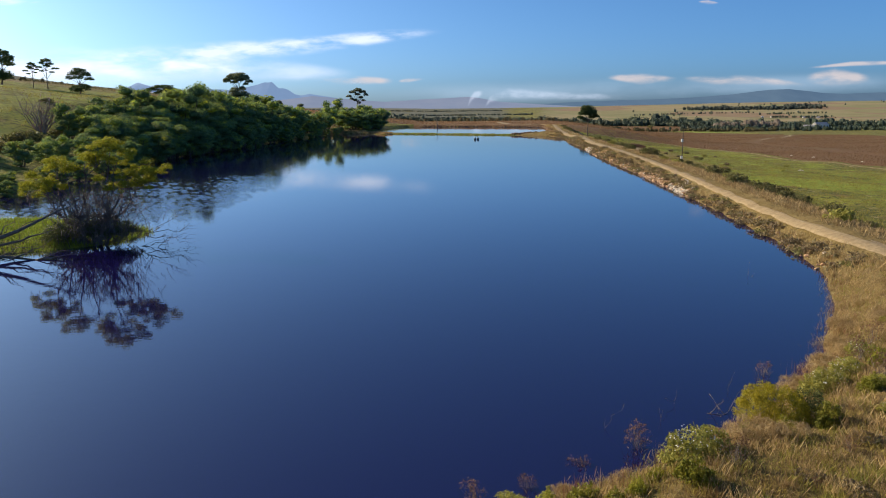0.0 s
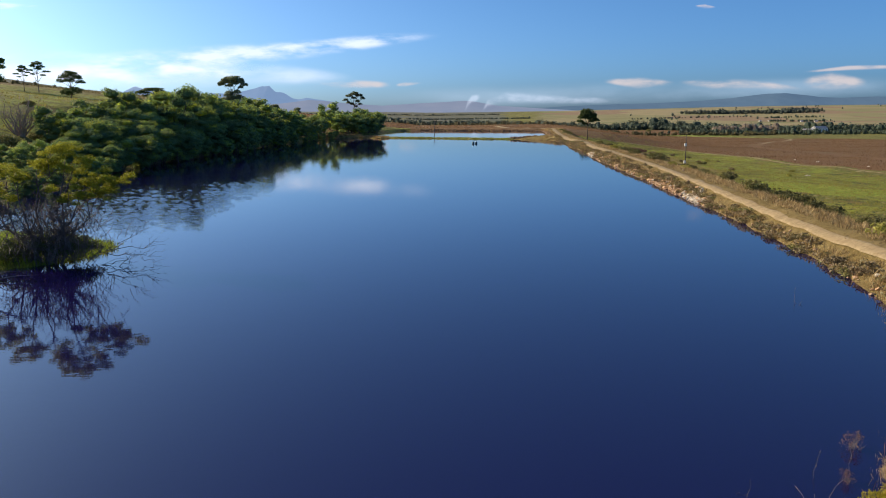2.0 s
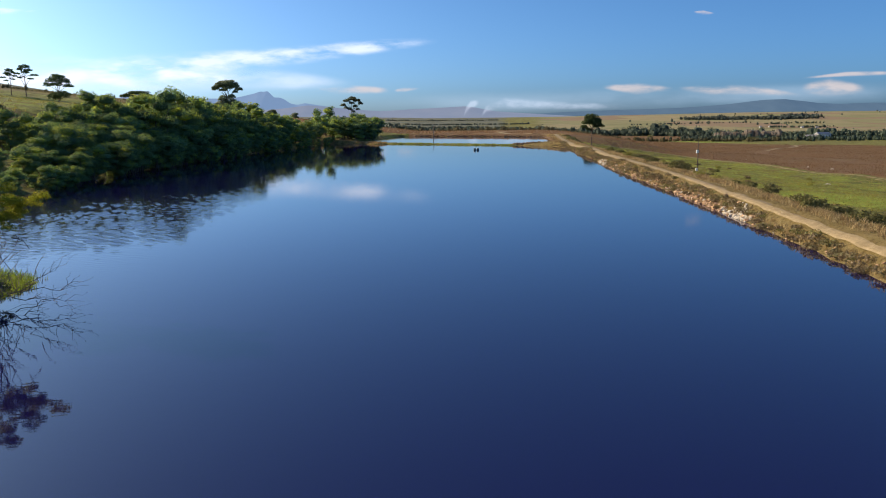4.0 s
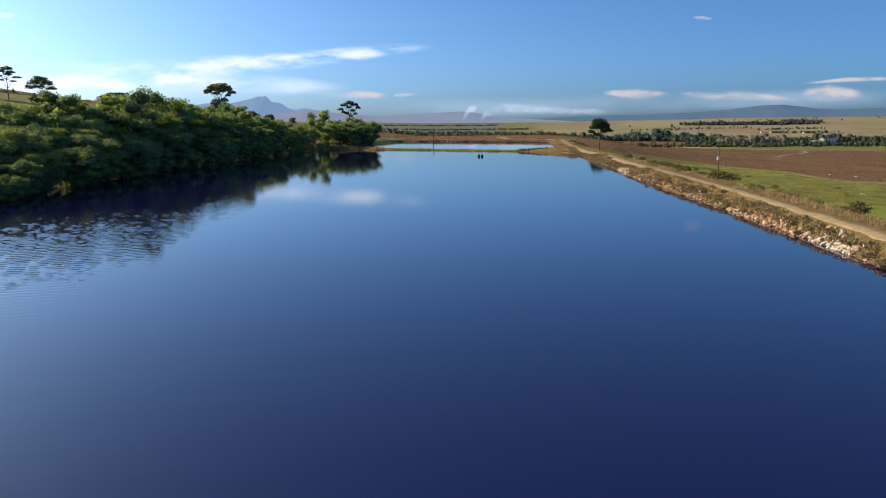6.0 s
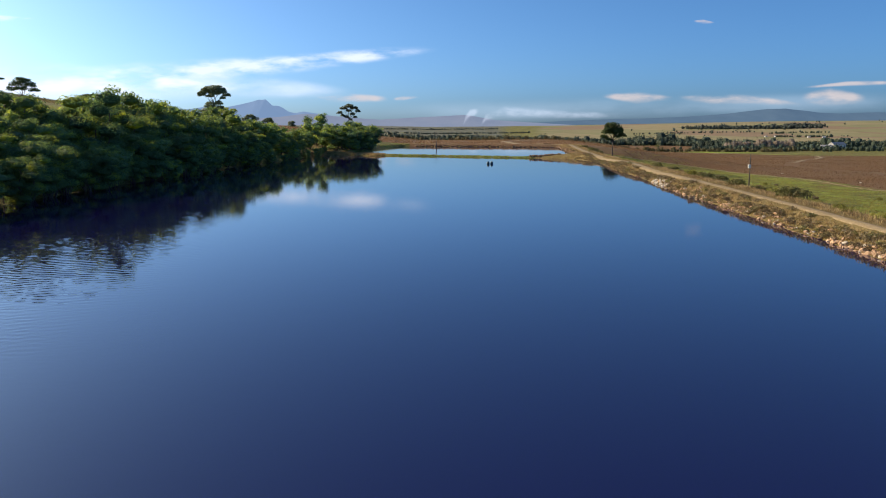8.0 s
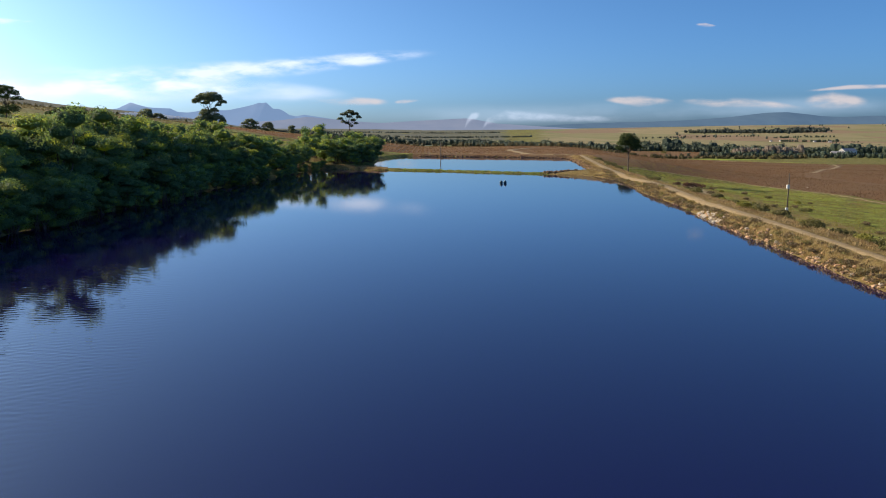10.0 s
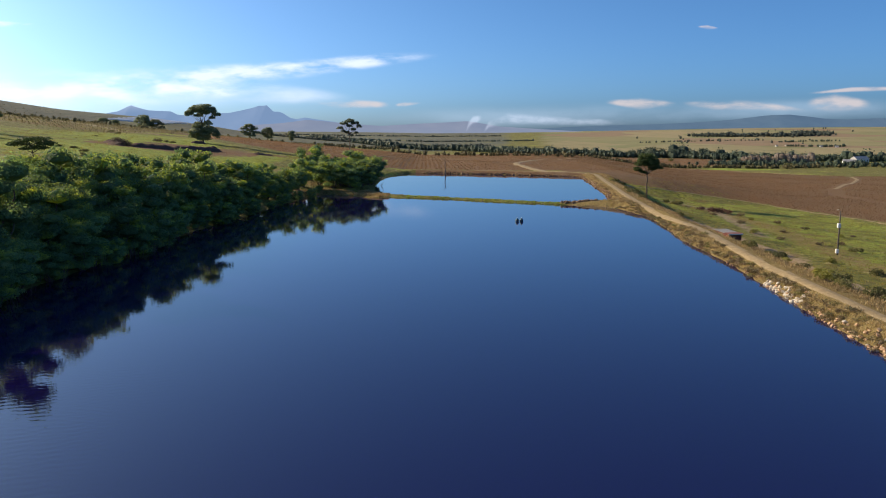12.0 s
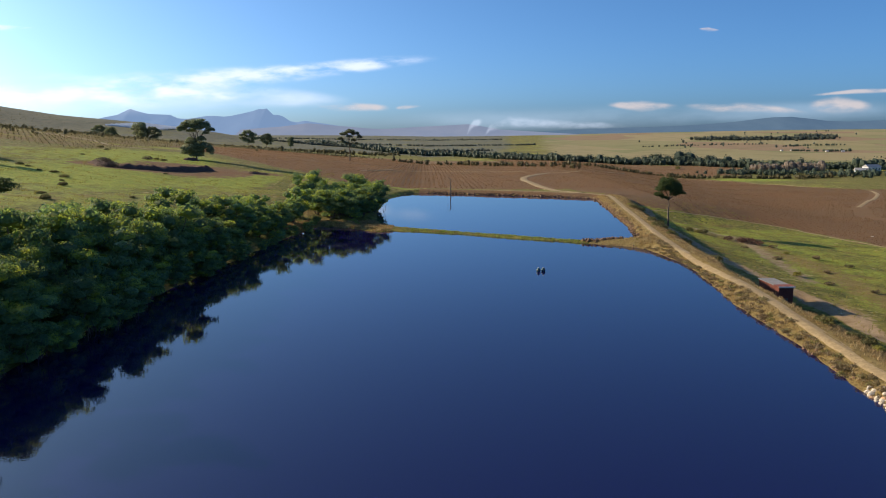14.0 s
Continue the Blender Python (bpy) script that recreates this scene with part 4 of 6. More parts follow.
small = umbrella_tree("small_pine", "small spreading pine on the grass slope", 6.6,
                      [(0, 0, 5.4, 2.6, 2.4, 0.8), (-2.4, 0, 4.6, 1.8, 1.6, 0.7), (2.4, 0.3, 4.6, 1.8, 1.7, 0.7), (0.2, 0, 3.8, 2.0, 1.8, 0.6)], M_PINE, 0.45, 0.16, 14, 0.38, 4, 16, "pine tree")
stand_top(small, -85.5, 268, 18.9, 6.4, 0, 1.2)
tuft_bush = empty("hill_bush", Matrix(), "dark rounded bush on the grass slope", "bush", "bushes on the hill")
g16 = np.random.default_rng(16)
M_HILLBUSH = leaf_mat("hill_bush_leaves", (0.085, 0.092, 0.028), (0.170, 0.165, 0.048), (0.20, 0.17, 0.06), 0.3)
crown_part([(0, 0, 0.55, 1.5, 1.4, 0.75), (1.1, 0.3, 0.45, 1.1, 1.0, 0.6), (-1.0, -0.4, 0.45, 1.1, 1.1, 0.6), (0.4, 0.8, 0.8, 0.7, 0.7, 0.5), (-0.5, 0.5, 0.9, 0.5, 0.5, 0.4), (0.9, -0.7, 0.6, 0.6, 0.5, 0.45)], M_HILLBUSH, tuft_bush, g16, 26, 0.28, name="foliage")
br = random.Random(31)
hill_spots = [(-64, 128), (-61, 118), (-66, 140), (-70, 133), (-60, 108), (-58, 101), (-68, 150), (-65, 121), (-74, 144), (-63, 113), (-146, 396), (-152, 402), (-138, 388), (-131, 384), (-122, 372), (-118, 362), (-112, 350), (-129, 485), (-133, 487), (-92, 300), (-84, 330), (-106, 420), (-99, 312), (-160, 470),
              (-170, 520), (-182, 540), (-120, 300), (-76, 200), (-80, 215), (-72, 180), (-70, 165), (-84, 190), (-96, 260), (-74, 300), (-64, 340), (-60, 352)]
for i, (x, y) in enumerate(hill_spots):
    b = tuft_bush if i == 0 else copy_thing(tuft_bush, Matrix())
    stand(b, x, y, br.uniform(0, 360), br.uniform(0.7, 1.5) * (1.7 if y < 152 else 0.62))

M_SCRUB = leaf_mat("scrub", (0.105, 0.100, 0.042), (0.185, 0.160, 0.068), None, 0.3)
# the belt of trees across the plain and the woods beyond it
def wood(name, label, line, width, count, h, seed, leaf=M_FARLEAF, per=26, size=2.2):
    g = np.random.default_rng(seed)
    line = np.array(line, dtype=float)
    run = np.concatenate(([0], np.cumsum(np.hypot(*np.diff(line, axis=0).T))))
    t = g.random(count) * run[-1]
    i = np.clip(np.searchsorted(run, t) - 1, 0, len(line) - 2)
    f = ((t - run[i]) / (run[i + 1] - run[i]))[:, None]
    p = line[i] * (1 - f) + line[i + 1] * f + g.normal(size=(count, 2)) * (width * 0.35, width * 0.5)
    z = sheet_z(p[:, 0], p[:, 1])
    hh = h * g.uniform(0.5, 1.05, count) * np.where(g.random(count) < 0.10, 1.5, 1.0)
    clumps = []
    for (x, y), zz, k in zip(p, z, hh):
        clumps.append((x, y, zz + k * 0.48, k * 0.5, k * 0.5, k * 0.52))
    vs = []
    for c in clumps:
        n = per
        d = g.normal(size=(n, 3))
        d /= np.linalg.norm(d, axis=1)[:, None]
        q = d * np.array(c[3:]) * g.uniform(0.7, 1.1, n)[:, None] + c[:3]
        nr = d + g.normal(size=(n, 3)) * 0.5
        a = np.cross(nr, g.normal(size=(n, 3)))
        a /= np.linalg.norm(a, axis=1)[:, None]
        b = np.cross(nr / np.linalg.norm(nr, axis=1)[:, None], a)
        s = size * g.uniform(0.6, 1.3, n)[:, None]
        vs.append(np.stack((q - a * s, q + b * s * 0.7, q + a * s, q - b * s * 0.7), 1).reshape(-1, 3))
    v = np.concatenate(vs)
    faces = np.arange(len(v)).reshape(-1, 4).tolist()
    # each tree's shaded heart: a lumpy eight-sided mass behind the leaves
    heart, k = [], len(v)
    for c in clumps:
        rings = [[(c[0] + c[3] * w * g.uniform(0.8, 1.1) * math.cos(a), c[1] + c[4] * w * g.uniform(0.8, 1.1) * math.sin(a), c[2] + c[5] * u) for a in (0.2, 1.25, 2.3, 3.35, 4.4, 5.45)]
                 for u, w in ((-0.9, 0.5), (-0.1, 0.70), (0.5, 0.50))]
        heart += rings[0] + rings[1] + rings[2] + [(c[0], c[1], c[2] + c[5] * 0.66)]
        for j in range(2):
            faces += [(k + j * 6 + i, k + j * 6 + (i + 1) % 6, k + j * 6 + 6 + (i + 1) % 6, k + j * 6 + 6 + i) for i in range(6)]
        faces += [(k + 12 + i, k + 12 + (i + 1) % 6, k + 18) for i in range(6)]
        k += 19
    v = np.concatenate((v, np.array(heart)))
    return tagged(new(name, mesh(name, v, faces, leaf)), label, "woodland", kind="stuff")


M_POPLAR = leaf_mat("bare_poplar_twigs", (0.290, 0.235, 0.180), (0.380, 0.310, 0.240), None, 0.4)
# HAZEWOOD: greyed greens, distance haze mixed into the leaf colour
M_HAZEWOOD = leaf_mat("hazed_plantation_leaves", (0.070, 0.088, 0.070), (0.105, 0.122, 0.092), None, 0.2)
M_HEDGE = leaf_mat("hedge_leaves", (0.095, 0.085, 0.035), (0.170, 0.145, 0.060), None, 0.3)
wood("tree_belt", "dark belt of pines and gums along the valley", [(-330, 2250), (-63, 1610), (49, 1560), (136, 1380), (199, 1205), (264, 1135), (348, 1090), (391, 1000), (476, 962), (620, 900)], 22, 2600, 9.5, 41, M_FARLEAF, 30, 1.0)
wood("tree_belt", "taller gums rising over the dark belt", [(300, 1150), (330, 1120), (352, 1098), (372, 1075)], 16, 34, 14, 441, M_FARLEAF, 120, 0.9)
wood("poplar_row", "pale grey-brown leafless poplars beside the dark belt", [(352, 925), (392, 915), (430, 930)], 9, 90, 9.0, 442, M_POPLAR, 40, 0.7)
wood("scrub_belt", "olive scrub and young trees beside the vineyard", [(300, 880), (360, 810), (430, 820), (560, 770)], 34, 300, 5.5, 42, M_FARLEAF, 30, 0.7)
wood("field_hedge", "low brown-olive hedge between two vineyards", [(120, 860), (190, 815), (250, 775), (320, 770), (390, 790)], 12, 260, 3.6, 443, M_HEDGE, 26, 0.55)
wood("far_wood", "dark plantation on the pale far fields", [(930, 2600), (1010, 2480), (1130, 2430), (1230, 2460), (1330, 2640)], 70, 420, 12, 43, M_HAZEWOOD, 30, 1.9)
wood("far_wood", "scattered dark trees on the far plain", [(500, 2300), (700, 2000), (1000, 2500), (1400, 2900), (1900, 3300)], 380, 34, 8, 44, M_HAZEWOOD, 24, 1.0)
for k, (yy, x0, x1) in enumerate(((1850, -420, 150), (2330, -700, 330), (3050, -800, 300))):
    wood("far_wood", "dark line of trees across the hazy valley", [(x0, yy + 60), ((x0 + x1) / 2, yy - 30), (x1, yy + 20)], 14, 420, 5.5, 470 + k, M_HAZEWOOD, 12, 1.3)
wood("hedge_row", "thin dark hedge across the pale fields", [(560, 2050), (800, 2120), (900, 2080)], 14, 60, 5, 48, M_HAZEWOOD, 22, 1.0)
wood("hedge_row", "dark trees round small farm buildings", [(755, 1640), (800, 1600), (850, 1600)], 10, 60, 5, 49, M_FARLEAF, 24, 0.9)
wood("hedge_row", "thin dark hedge across the pale fields", [(860, 1900), (960, 1960), (1030, 1930)], 12, 40, 5, 491, M_FARLEAF, 22, 0.9)
wood("field_bushes", "low olive bushes in the brown vineyard", [(-42, 926), (20, 879), (58, 826), (77, 788), (110, 718)], 22, 70, 4.6, 45, M_HEDGE, 40, 0.6)
wood("hill_scrub", "olive-green bushes scattered on the far slope", [(-420, 560), (-330, 700), (-260, 860), (-200, 1050), (-120, 1180)], 120, 900, 2.8, 46, M_SCRUB, 22, 0.55)
wood("slope_trees", "line of olive-green trees under the far hill", [(-640, 1330), (-470, 1290), (-330, 1330), (-150, 1400), (-60, 1480)], 60, 420, 5.2, 492, M_SCRUB, 30, 0.9)
wood("wooded_hill", "dark bushy woodland on the far hill", [(-1250, 1700), (-1000, 1650), (-800, 1550)], 260, 500, 1.5, 50, M_SCRUB, 7, 0.8)

# ---- vineyards: pruned brown vines in rows ----
M_ORCHARD = leaf_mat("orchard_leaves", (0.125, 0.108, 0.046), (0.195, 0.165, 0.070), None, 0.4)
M_VINE = leaf_mat("vine_canes", (0.175, 0.098, 0.046), (0.245, 0.160, 0.088), None, 0.5)


def vineyard(name, label, x0, x1, y0, y1, lean, keep, seed, gap=2.8, step=2.0, tall=0.9, leaf=None, loose=0.45, full=0.93):
    g = np.random.default_rng(seed)
    xs, ys = np.meshgrid(np.arange(x0, x1, gap), np.arange(y0, y1, step))
    xs, ys = xs.ravel() + (ys.ravel() - y0) * lean + g.normal(size=xs.size) * loose, ys.ravel() + g.uniform(-0.3, 0.3, xs.size)
    ok = keep(xs, ys) & (g.random(xs.size) < full)
    xs, ys = xs[ok], ys[ok]
    zs = sheet_z(xs, ys)
    vs = []
    for k in range(2):
        n = len(xs)
        turn = g.uniform(0, math.pi, n) if k else np.full(n, math.pi / 2) - lean
        dx, dy = np.cos(turn) * 0.22, np.sin(turn) * 0.22
        h = g.uniform(0.45, 1.0, n) * tall
        o = g.uniform(-0.2, 0.2, (n, 2))
        base = np.stack((xs + o[:, 0], ys + o[:, 1], zs), 1)
        a = base + np.stack((-dx * 0.4, -dy * 0.4, np.full(n, 0.05)), 1)
        b = base + np.stack((dx * 0.4, dy * 0.4, np.full(n, 0.05)), 1)
        c = base + np.stack((dx, dy, h), 1)
        d = base + np.stack((-dx, -dy, h * g.uniform(0.7, 1, n)), 1)
        vs.append(np.stack((a, b, c, d), 1).reshape(-1, 3))
    v = np.concatenate(vs)
    return tagged(new(name, mesh(name, v, np.arange(len(v)).reshape(-1, 4), leaf or M_VINE)), label, "vineyard", kind="stuff")


def in_right(x, y):
    edge = np.interp(y, [0, 200, 262, 275, 308, 352, 375, 398, 407, 410, 414, 470], [165, 160, 153, 147, 142, 140, 136, 130, 113, 98, 72, 60])
    far = np.interp(x, [100, 200, 237, 259, 286, 330, 420, 700], [950, 897, 759, 654, 629, 600, 520, 300])
    road = np.abs(x - np.interp(y, [440, 480, 546, 588, 640], [185, 205, 254, 280, 300])) > 4
    return (x > edge + 2) & (y < far - 4) & road


def in_mid(x, y):
    far = np.interp(x, [-300, -60, 100, 200], [700, 1050, 1000, 900])
    road = np.abs(x - np.interp(y, [434, 462, 496, 545, 590, 640, 700], [60, 54, 51, 51, 62, 95, 150])) > 3.5
    return (y > 474 + np.maximum(0, -40 - x) * 1.3) & (y < far) & (x < 112) & road


vineyard("vineyard", "brown winter vineyard in long rows below the dam", 96, 420, 205, 900, 0.0, in_right, 51, 2.5, 1.15, 0.55, None, 0.15)
vineyard("vineyard", "brown winter vineyard beyond the upper pond", -170, 112, 472, 1000, 0.0, in_mid, 52, 2.5, 1.3, 0.6, None, 0.45)
vineyard("vineyard", "brown winter vineyard before the dark tree belt", 104, 372, 800, 1370, 0.0,
         lambda x, y: (y > np.interp(x, [100, 190, 250, 310, 360], [886, 836, 806, 846, 916])) & (y < np.interp(x, [110, 136, 199, 264, 348, 391], [1370, 1350, 1180, 1110, 1060, 975])), 54, 2.8, 2.6, 0.8, None, 0.2)
vineyard("orchard_rows", "olive-brown rows of young bushes on the hillside", -620, 40, 505, 1200, -0.55,
         lambda x, y: (x < -172) & (x > -600) & (x > -190 - (y - 490) * 1.1), 53, 3.4, 2.0, 1.25, M_ORCHARD, 0.45, 0.7)

# ---- grasses ----
M_DRYGRASS = leaf_mat("dry_grass", (0.29, 0.195, 0.080), (0.53, 0.400, 0.190), (0.22, 0.145, 0.065), 0.3, 0.0)
M_GREENGRASS = leaf_mat("green_grass", (0.170, 0.172, 0.026), (0.295, 0.275, 0.052), (0.35, 0.28, 0.07), 0.4, 0.0)
M_LUSHGRASS = leaf_mat("lush_grass", (0.150, 0.210, 0.020), (0.290, 0.350, 0.035), None, 0.4, 0.0)
M_RUSTGRASS = leaf_mat("rusty_reeds", (0.15, 0.065, 0.040), (0.30, 0.150, 0.080), None, 0.3, 0.0)
M_OLIVE = leaf_mat("shrub_leaves", (0.150, 0.160, 0.018), (0.300, 0.290, 0.028), (0.38, 0.34, 0.030), 0.45)
M_GREY = leaf_mat("grey_shrub_leaves", (0.210, 0.205, 0.040), (0.360, 0.335, 0.070), None, 0.45)
M_FLOWER = leaf_mat("white_flowers", (0.55, 0.54, 0.48), (0.75, 0.74, 0.68), None, 0.2, 0.05)
M_RUSSET = leaf_mat("russet_shrub", (0.145, 0.075, 0.040), (0.270, 0.155, 0.085), None, 0.25)
M_WHITE = rough_mat("white_paint", (0.80, 0.79, 0.76), (0.70, 0.69, 0.66), (0.62, 0.60, 0.56), 1.5, 12, 0.6, 0.1)
M_POLE = rough_mat("creosote_pole", (0.105, 0.085, 0.065), (0.165, 0.14, 0.11), (0.07, 0.055, 0.045), 3.0, 18, 0.9, 0.4)


def grass(name, label, x, y, blades, h, w, material, seed, lean=0.35, ring=0.18):
    """Tufts of blades on the land, one mesh."""
    g = np.random.default_rng(seed)
    z = sheet_z(x, y)
    n = len(x) * blades
    bx, by, bz = (np.repeat(a, blades) for a in (x, y, z))
    size = np.repeat(g.uniform(0.55, 1.25, len(x)), blades)
    bx, by = bx + g.normal(size=n) * ring * size, by + g.normal(size=n) * ring * size
    hh = h * size * g.uniform(0.5, 1.15, n)
    t, l = g.uniform(0, 2 * math.pi, n), g.uniform(0.1, 1, n) * lean
    cx, cy = np.cos(t), np.sin(t)
    ww = w * g.uniform(0.6, 1.3, n) * 0.5
    s = t + g.uniform(0.8, 2.3, n)
    sx, sy = np.cos(s) * ww, np.sin(s) * ww
    a = np.stack((bx - sx, by - sy, bz - 0.05), 1)
    b = np.stack((bx + sx, by + sy, bz - 0.05), 1)
    c = np.stack((bx + cx * l * hh * 0.55 + sx * 0.9, by + cy * l * hh * 0.55 + sy * 0.9, bz + hh * (1 - l * 0.35) * 0.58), 1)
    d = np.stack((bx + cx * l * hh, by + cy * l * hh, bz + hh * (1 - l * 0.35)), 1)
    v = np.stack((a, b, c, d), 1).reshape(-1, 3)
    return tagged(new(name, mesh(name, v, np.arange(len(v)).reshape(-1, 4), material)), label, "grass", kind="stuff")


def scatter(n, x0, x1, y0, y1, seed, keep):
    g = np.random.default_rng(seed)
    x, y = g.uniform(x0, x1, n), g.uniform(y0, y1, n)
    z, d, td = land(x, y)
    ok = keep(x, y, d, td, g.random(n)) & (d > 0.05)
    return x[ok], y[ok]


def patch(x, y, s, seed, cut):
    return wave(x, y, s, seed) > cut


x, y = scatter(27000, -1, 27, 31, 60, 61, lambda x, y, d, td, r: (td > 1.5) & patch(x, y, 3.0, 1, np.where(y < 43, -0.1, -0.6)))
grass("dry_grass", "straw-coloured dry grass on the near bank", x, y, 12, 0.15, 0.010, M_DRYGRASS, 61, 0.9, 0.26)
x, y = scatter(19000, -1, 27, 31, 60, 62, lambda x, y, d, td, r: (td > 1.6) & (d > 0.5) & patch(x, y, 2.6, 5, np.where(y < 43, -0.6, 0.15)))
grass("green_grass", "fresh green grass among the dry tufts", x, y, 14, 0.12, 0.010, M_GREENGRASS, 62, 0.9, 0.24)
x, y = scatter(5200, -2, 30, 33, 66, 63, lambda x, y, d, td, r: (d < 0.9) & patch(x, y, 2.4, 2, 0.0))
grass("rusty_reeds", "rusty brown reeds at the water's edge", x, y, 6, 0.45, 0.013, M_RUSTGRASS, 63, 0.4)
x, y = scatter(50000, 22, 64, 58, 305, 64, lambda x, y, d, td, r: (td > 1.05) & (td < 6.5) & (d > 0.35) & ~((td > 2.0) & (x > 47) & (y > 228) & (y < 266)) & ~((d < 0.9) & (y > 96) & (y < 228) & patch(x, y, 9, 3, 0.15)))
grass("dry_grass", "long straw-coloured grass along the dam bank", x, y, 6, 0.48, 0.045, M_DRYGRASS, 64, 0.8, 0.22)
x, y = scatter(26000, 26, 70, 56, 420, 59, lambda x, y, d, td, r: (td < 0.30) & patch(x, y, 7, 4, -0.7))
grass("track_grass", "short dry grass between the wheel ruts", x, y, 6, 0.14, 0.04, M_DRYGRASS, 59)
x, y = scatter(16000, 40, 75, 300, 425, 65, lambda x, y, d, td, r: (td > 1.5) & (td < 9))
grass("dry_grass", "straw-coloured grass along the upper pond's bank", x, y, 6, 0.5, 0.07, M_DRYGRASS, 65)
x, y = scatter(34000, 30, 150, 60, 430, 66, lambda x, y, d, td, r: (td > 5) & (x < np.interp(y, [200, 300, 400, 430], [150, 139, 131, 115])) & patch(x, y, 12.0, 4, -0.75) & (r < np.where(y < 250, 1.0, 0.55)) & (line_dist(x, y, [(88, 376), (96, 362), (91, 338), (84, 308), (79, 285)]) > 4))
grass("meadow_grass", "rough green meadow grass below the dam", x, y, 4, 0.36, 0.09, M_GREENGRASS, 66, 0.5, 0.3)
x, y = scatter(11000, -24, 48, 294, 346, 67, lambda x, y, d, td, r: (d < 6) & (x < 34) & (x > -9))
grass("weir_grass", "green grass along the bank between the ponds", x, y, 6, 0.30, 0.08, M_LUSHGRASS, 67)
x, y = scatter(9000, -54, -20, 68, 92, 68, lambda x, y, d, td, r: d > 0)
grass("island_grass", "bright green grass on the small island", x, y, 7, 0.45, 0.035, M_LUSHGRASS, 68, 0.6)
x, y = scatter(16000, -46, -14, 325, 350, 69, lambda x, y, d, td, r: (d < 6) & (r < 0.6))
grass("dry_grass", "pale dry grass on the spit by the wood", x, y, 5, 0.4, 0.07, M_DRYGRASS, 69)
x, y = scatter(20000, -190, -52, 150, 520, 70, lambda x, y, d, td, r: (d > 12) & patch(x, y, 16, 6, 0.15) & (np.hypot((x + 106) / 30, (y - 452) / 38) > 1))
grass("hill_grass", "tussocky yellow-green grass on the hillside", x, y, 4, 0.45, 0.15, M_GREENGRASS, 70, 0.4, 0.5)

# tall seeding tufts, fresh hummocks and pinkish stalks close to the near shore
x, y = scatter(2600, 1, 22, 32, 54, 161, lambda x, y, d, td, r: (td > 1.8) & (d > 0.3) & (d < 9) & patch(x, y, 2.2, 3, 0.05))
grass("tall_dry_grass", "tall feathery straw grass in clumps on the near bank", x, y, 38, 0.42, 0.008, M_DRYGRASS, 161, 0.6, 0.17)
x, y = scatter(2200, 1, 20, 32, 50, 162, lambda x, y, d, td, r: (td > 1.8) & (d > 0.4) & (d < 7) & patch(x, y, 1.9, 8, 0.25))
grass("tall_green_grass", "fresh yellow-green grass clumps on the near bank", x, y, 40, 0.28, 0.009, M_GREENGRASS, 162, 0.7, 0.16)
x, y = scatter(2600, -2, 20, 33, 52, 163, lambda x, y, d, td, r: (d > 0.0) & (d < 1.3) & patch(x, y, 1.6, 5, -0.1))
grass("shore_stalks", "pinkish-brown dry stalks along the near shore", x, y, 16, 0.46, 0.008, M_RUSTGRASS, 163, 0.4, 0.16)

# ---- shrubs ----


def shrub(name, label, clumps, leaf, seed, per_m2, size, category="shrub", group="", flowers=0, stems=5, ratio=0.35, thin=1.0):
    """A low bush: stems, leaf sprays and, where it blooms, flower heads."""
    r, g = random.Random(seed), np.random.default_rng(seed)
    top = empty(name, Matrix(), label, category, group)
    pile = Pile()
    for i in range(stems):
        c = clumps[i % len(clumps)]
        pile.tube(bent((r.uniform(-0.1, 0.1), r.uniform(-0.1, 0.1), -0.1), c[:3] if thin == 1.0 else Vector(c[:3]) + Vector((r.uniform(-1, 1) * c[3], r.uniform(-1, 1) * c[4], r.uniform(-0.3, 1) * c[5])), r, 0.1), [q * thin for q in (0.025, 0.02, 0.016, 0.012, 0.006)], 4)
    part("stems", pile.mesh("stems", M_DEADWOOD), top)
    extra = []
    for c in clumps:
        for _ in range(9):
            d = Vector((r.uniform(-1, 1), r.uniform(-1, 1), r.uniform(-0.2, 1))).normalized()
            s = r.uniform(0.18, 0.34)
            extra.append((c[0] + d.x * c[3], c[1] + d.y * c[4], c[2] + d.z * c[5], c[3] * s, c[4] * s, c[5] * s * 1.2))
    crown_part(clumps + extra, leaf, top, g, per_m2, size, 0.0, 0.3, ratio, "foliage")
    if flowers:
        v, f = leaf_quads([(c[0], c[1], c[2] + c[5] * 0.25, c[3] * 1.05, c[4] * 1.05, c[5] * 0.95) for c in clumps], flowers, 0.042, g, 0.6, 0.9, 0.0)
        keep = v.reshape(-1, 4, 3)[:, :, 2].mean(1) > np.quantile(v[:, 2], 0.72)
        v = v.reshape(-1, 4, 3)[keep].reshape(-1, 3)
        part("flowers", mesh("flowers", v, np.arange(len(v)).reshape(-1, 4), M_FLOWER), top, "small white flower heads")["kind"] = "stuff"
    return top


M_GOLD = leaf_mat("golden_leaves", (0.290, 0.250, 0.013), (0.520, 0.440, 0.022), None, 0.45)
M_TANGLE = leaf_mat("tangled_leaves", (0.055, 0.075, 0.022), (0.120, 0.130, 0.035), None, 0.3)
gr2 = random.Random(171)
dome = [(0, 0, 0.50, 0.98, 0.85, 0.62), (0.45, -0.1, 0.42, 0.62, 0.6, 0.46), (-0.45, 0.0, 0.42, 0.62, 0.6, 0.48)]
for _ in range(70):
    d = Vector((gr2.uniform(-1, 1), gr2.uniform(-1, 1), gr2.uniform(-0.15, 1))).normalized()
    k = gr2.uniform(0.10, 0.19)
    dome.append((d.x * 1.0, d.y * 0.88, 0.50 + d.z * 0.64, k, k, k * 0.9))
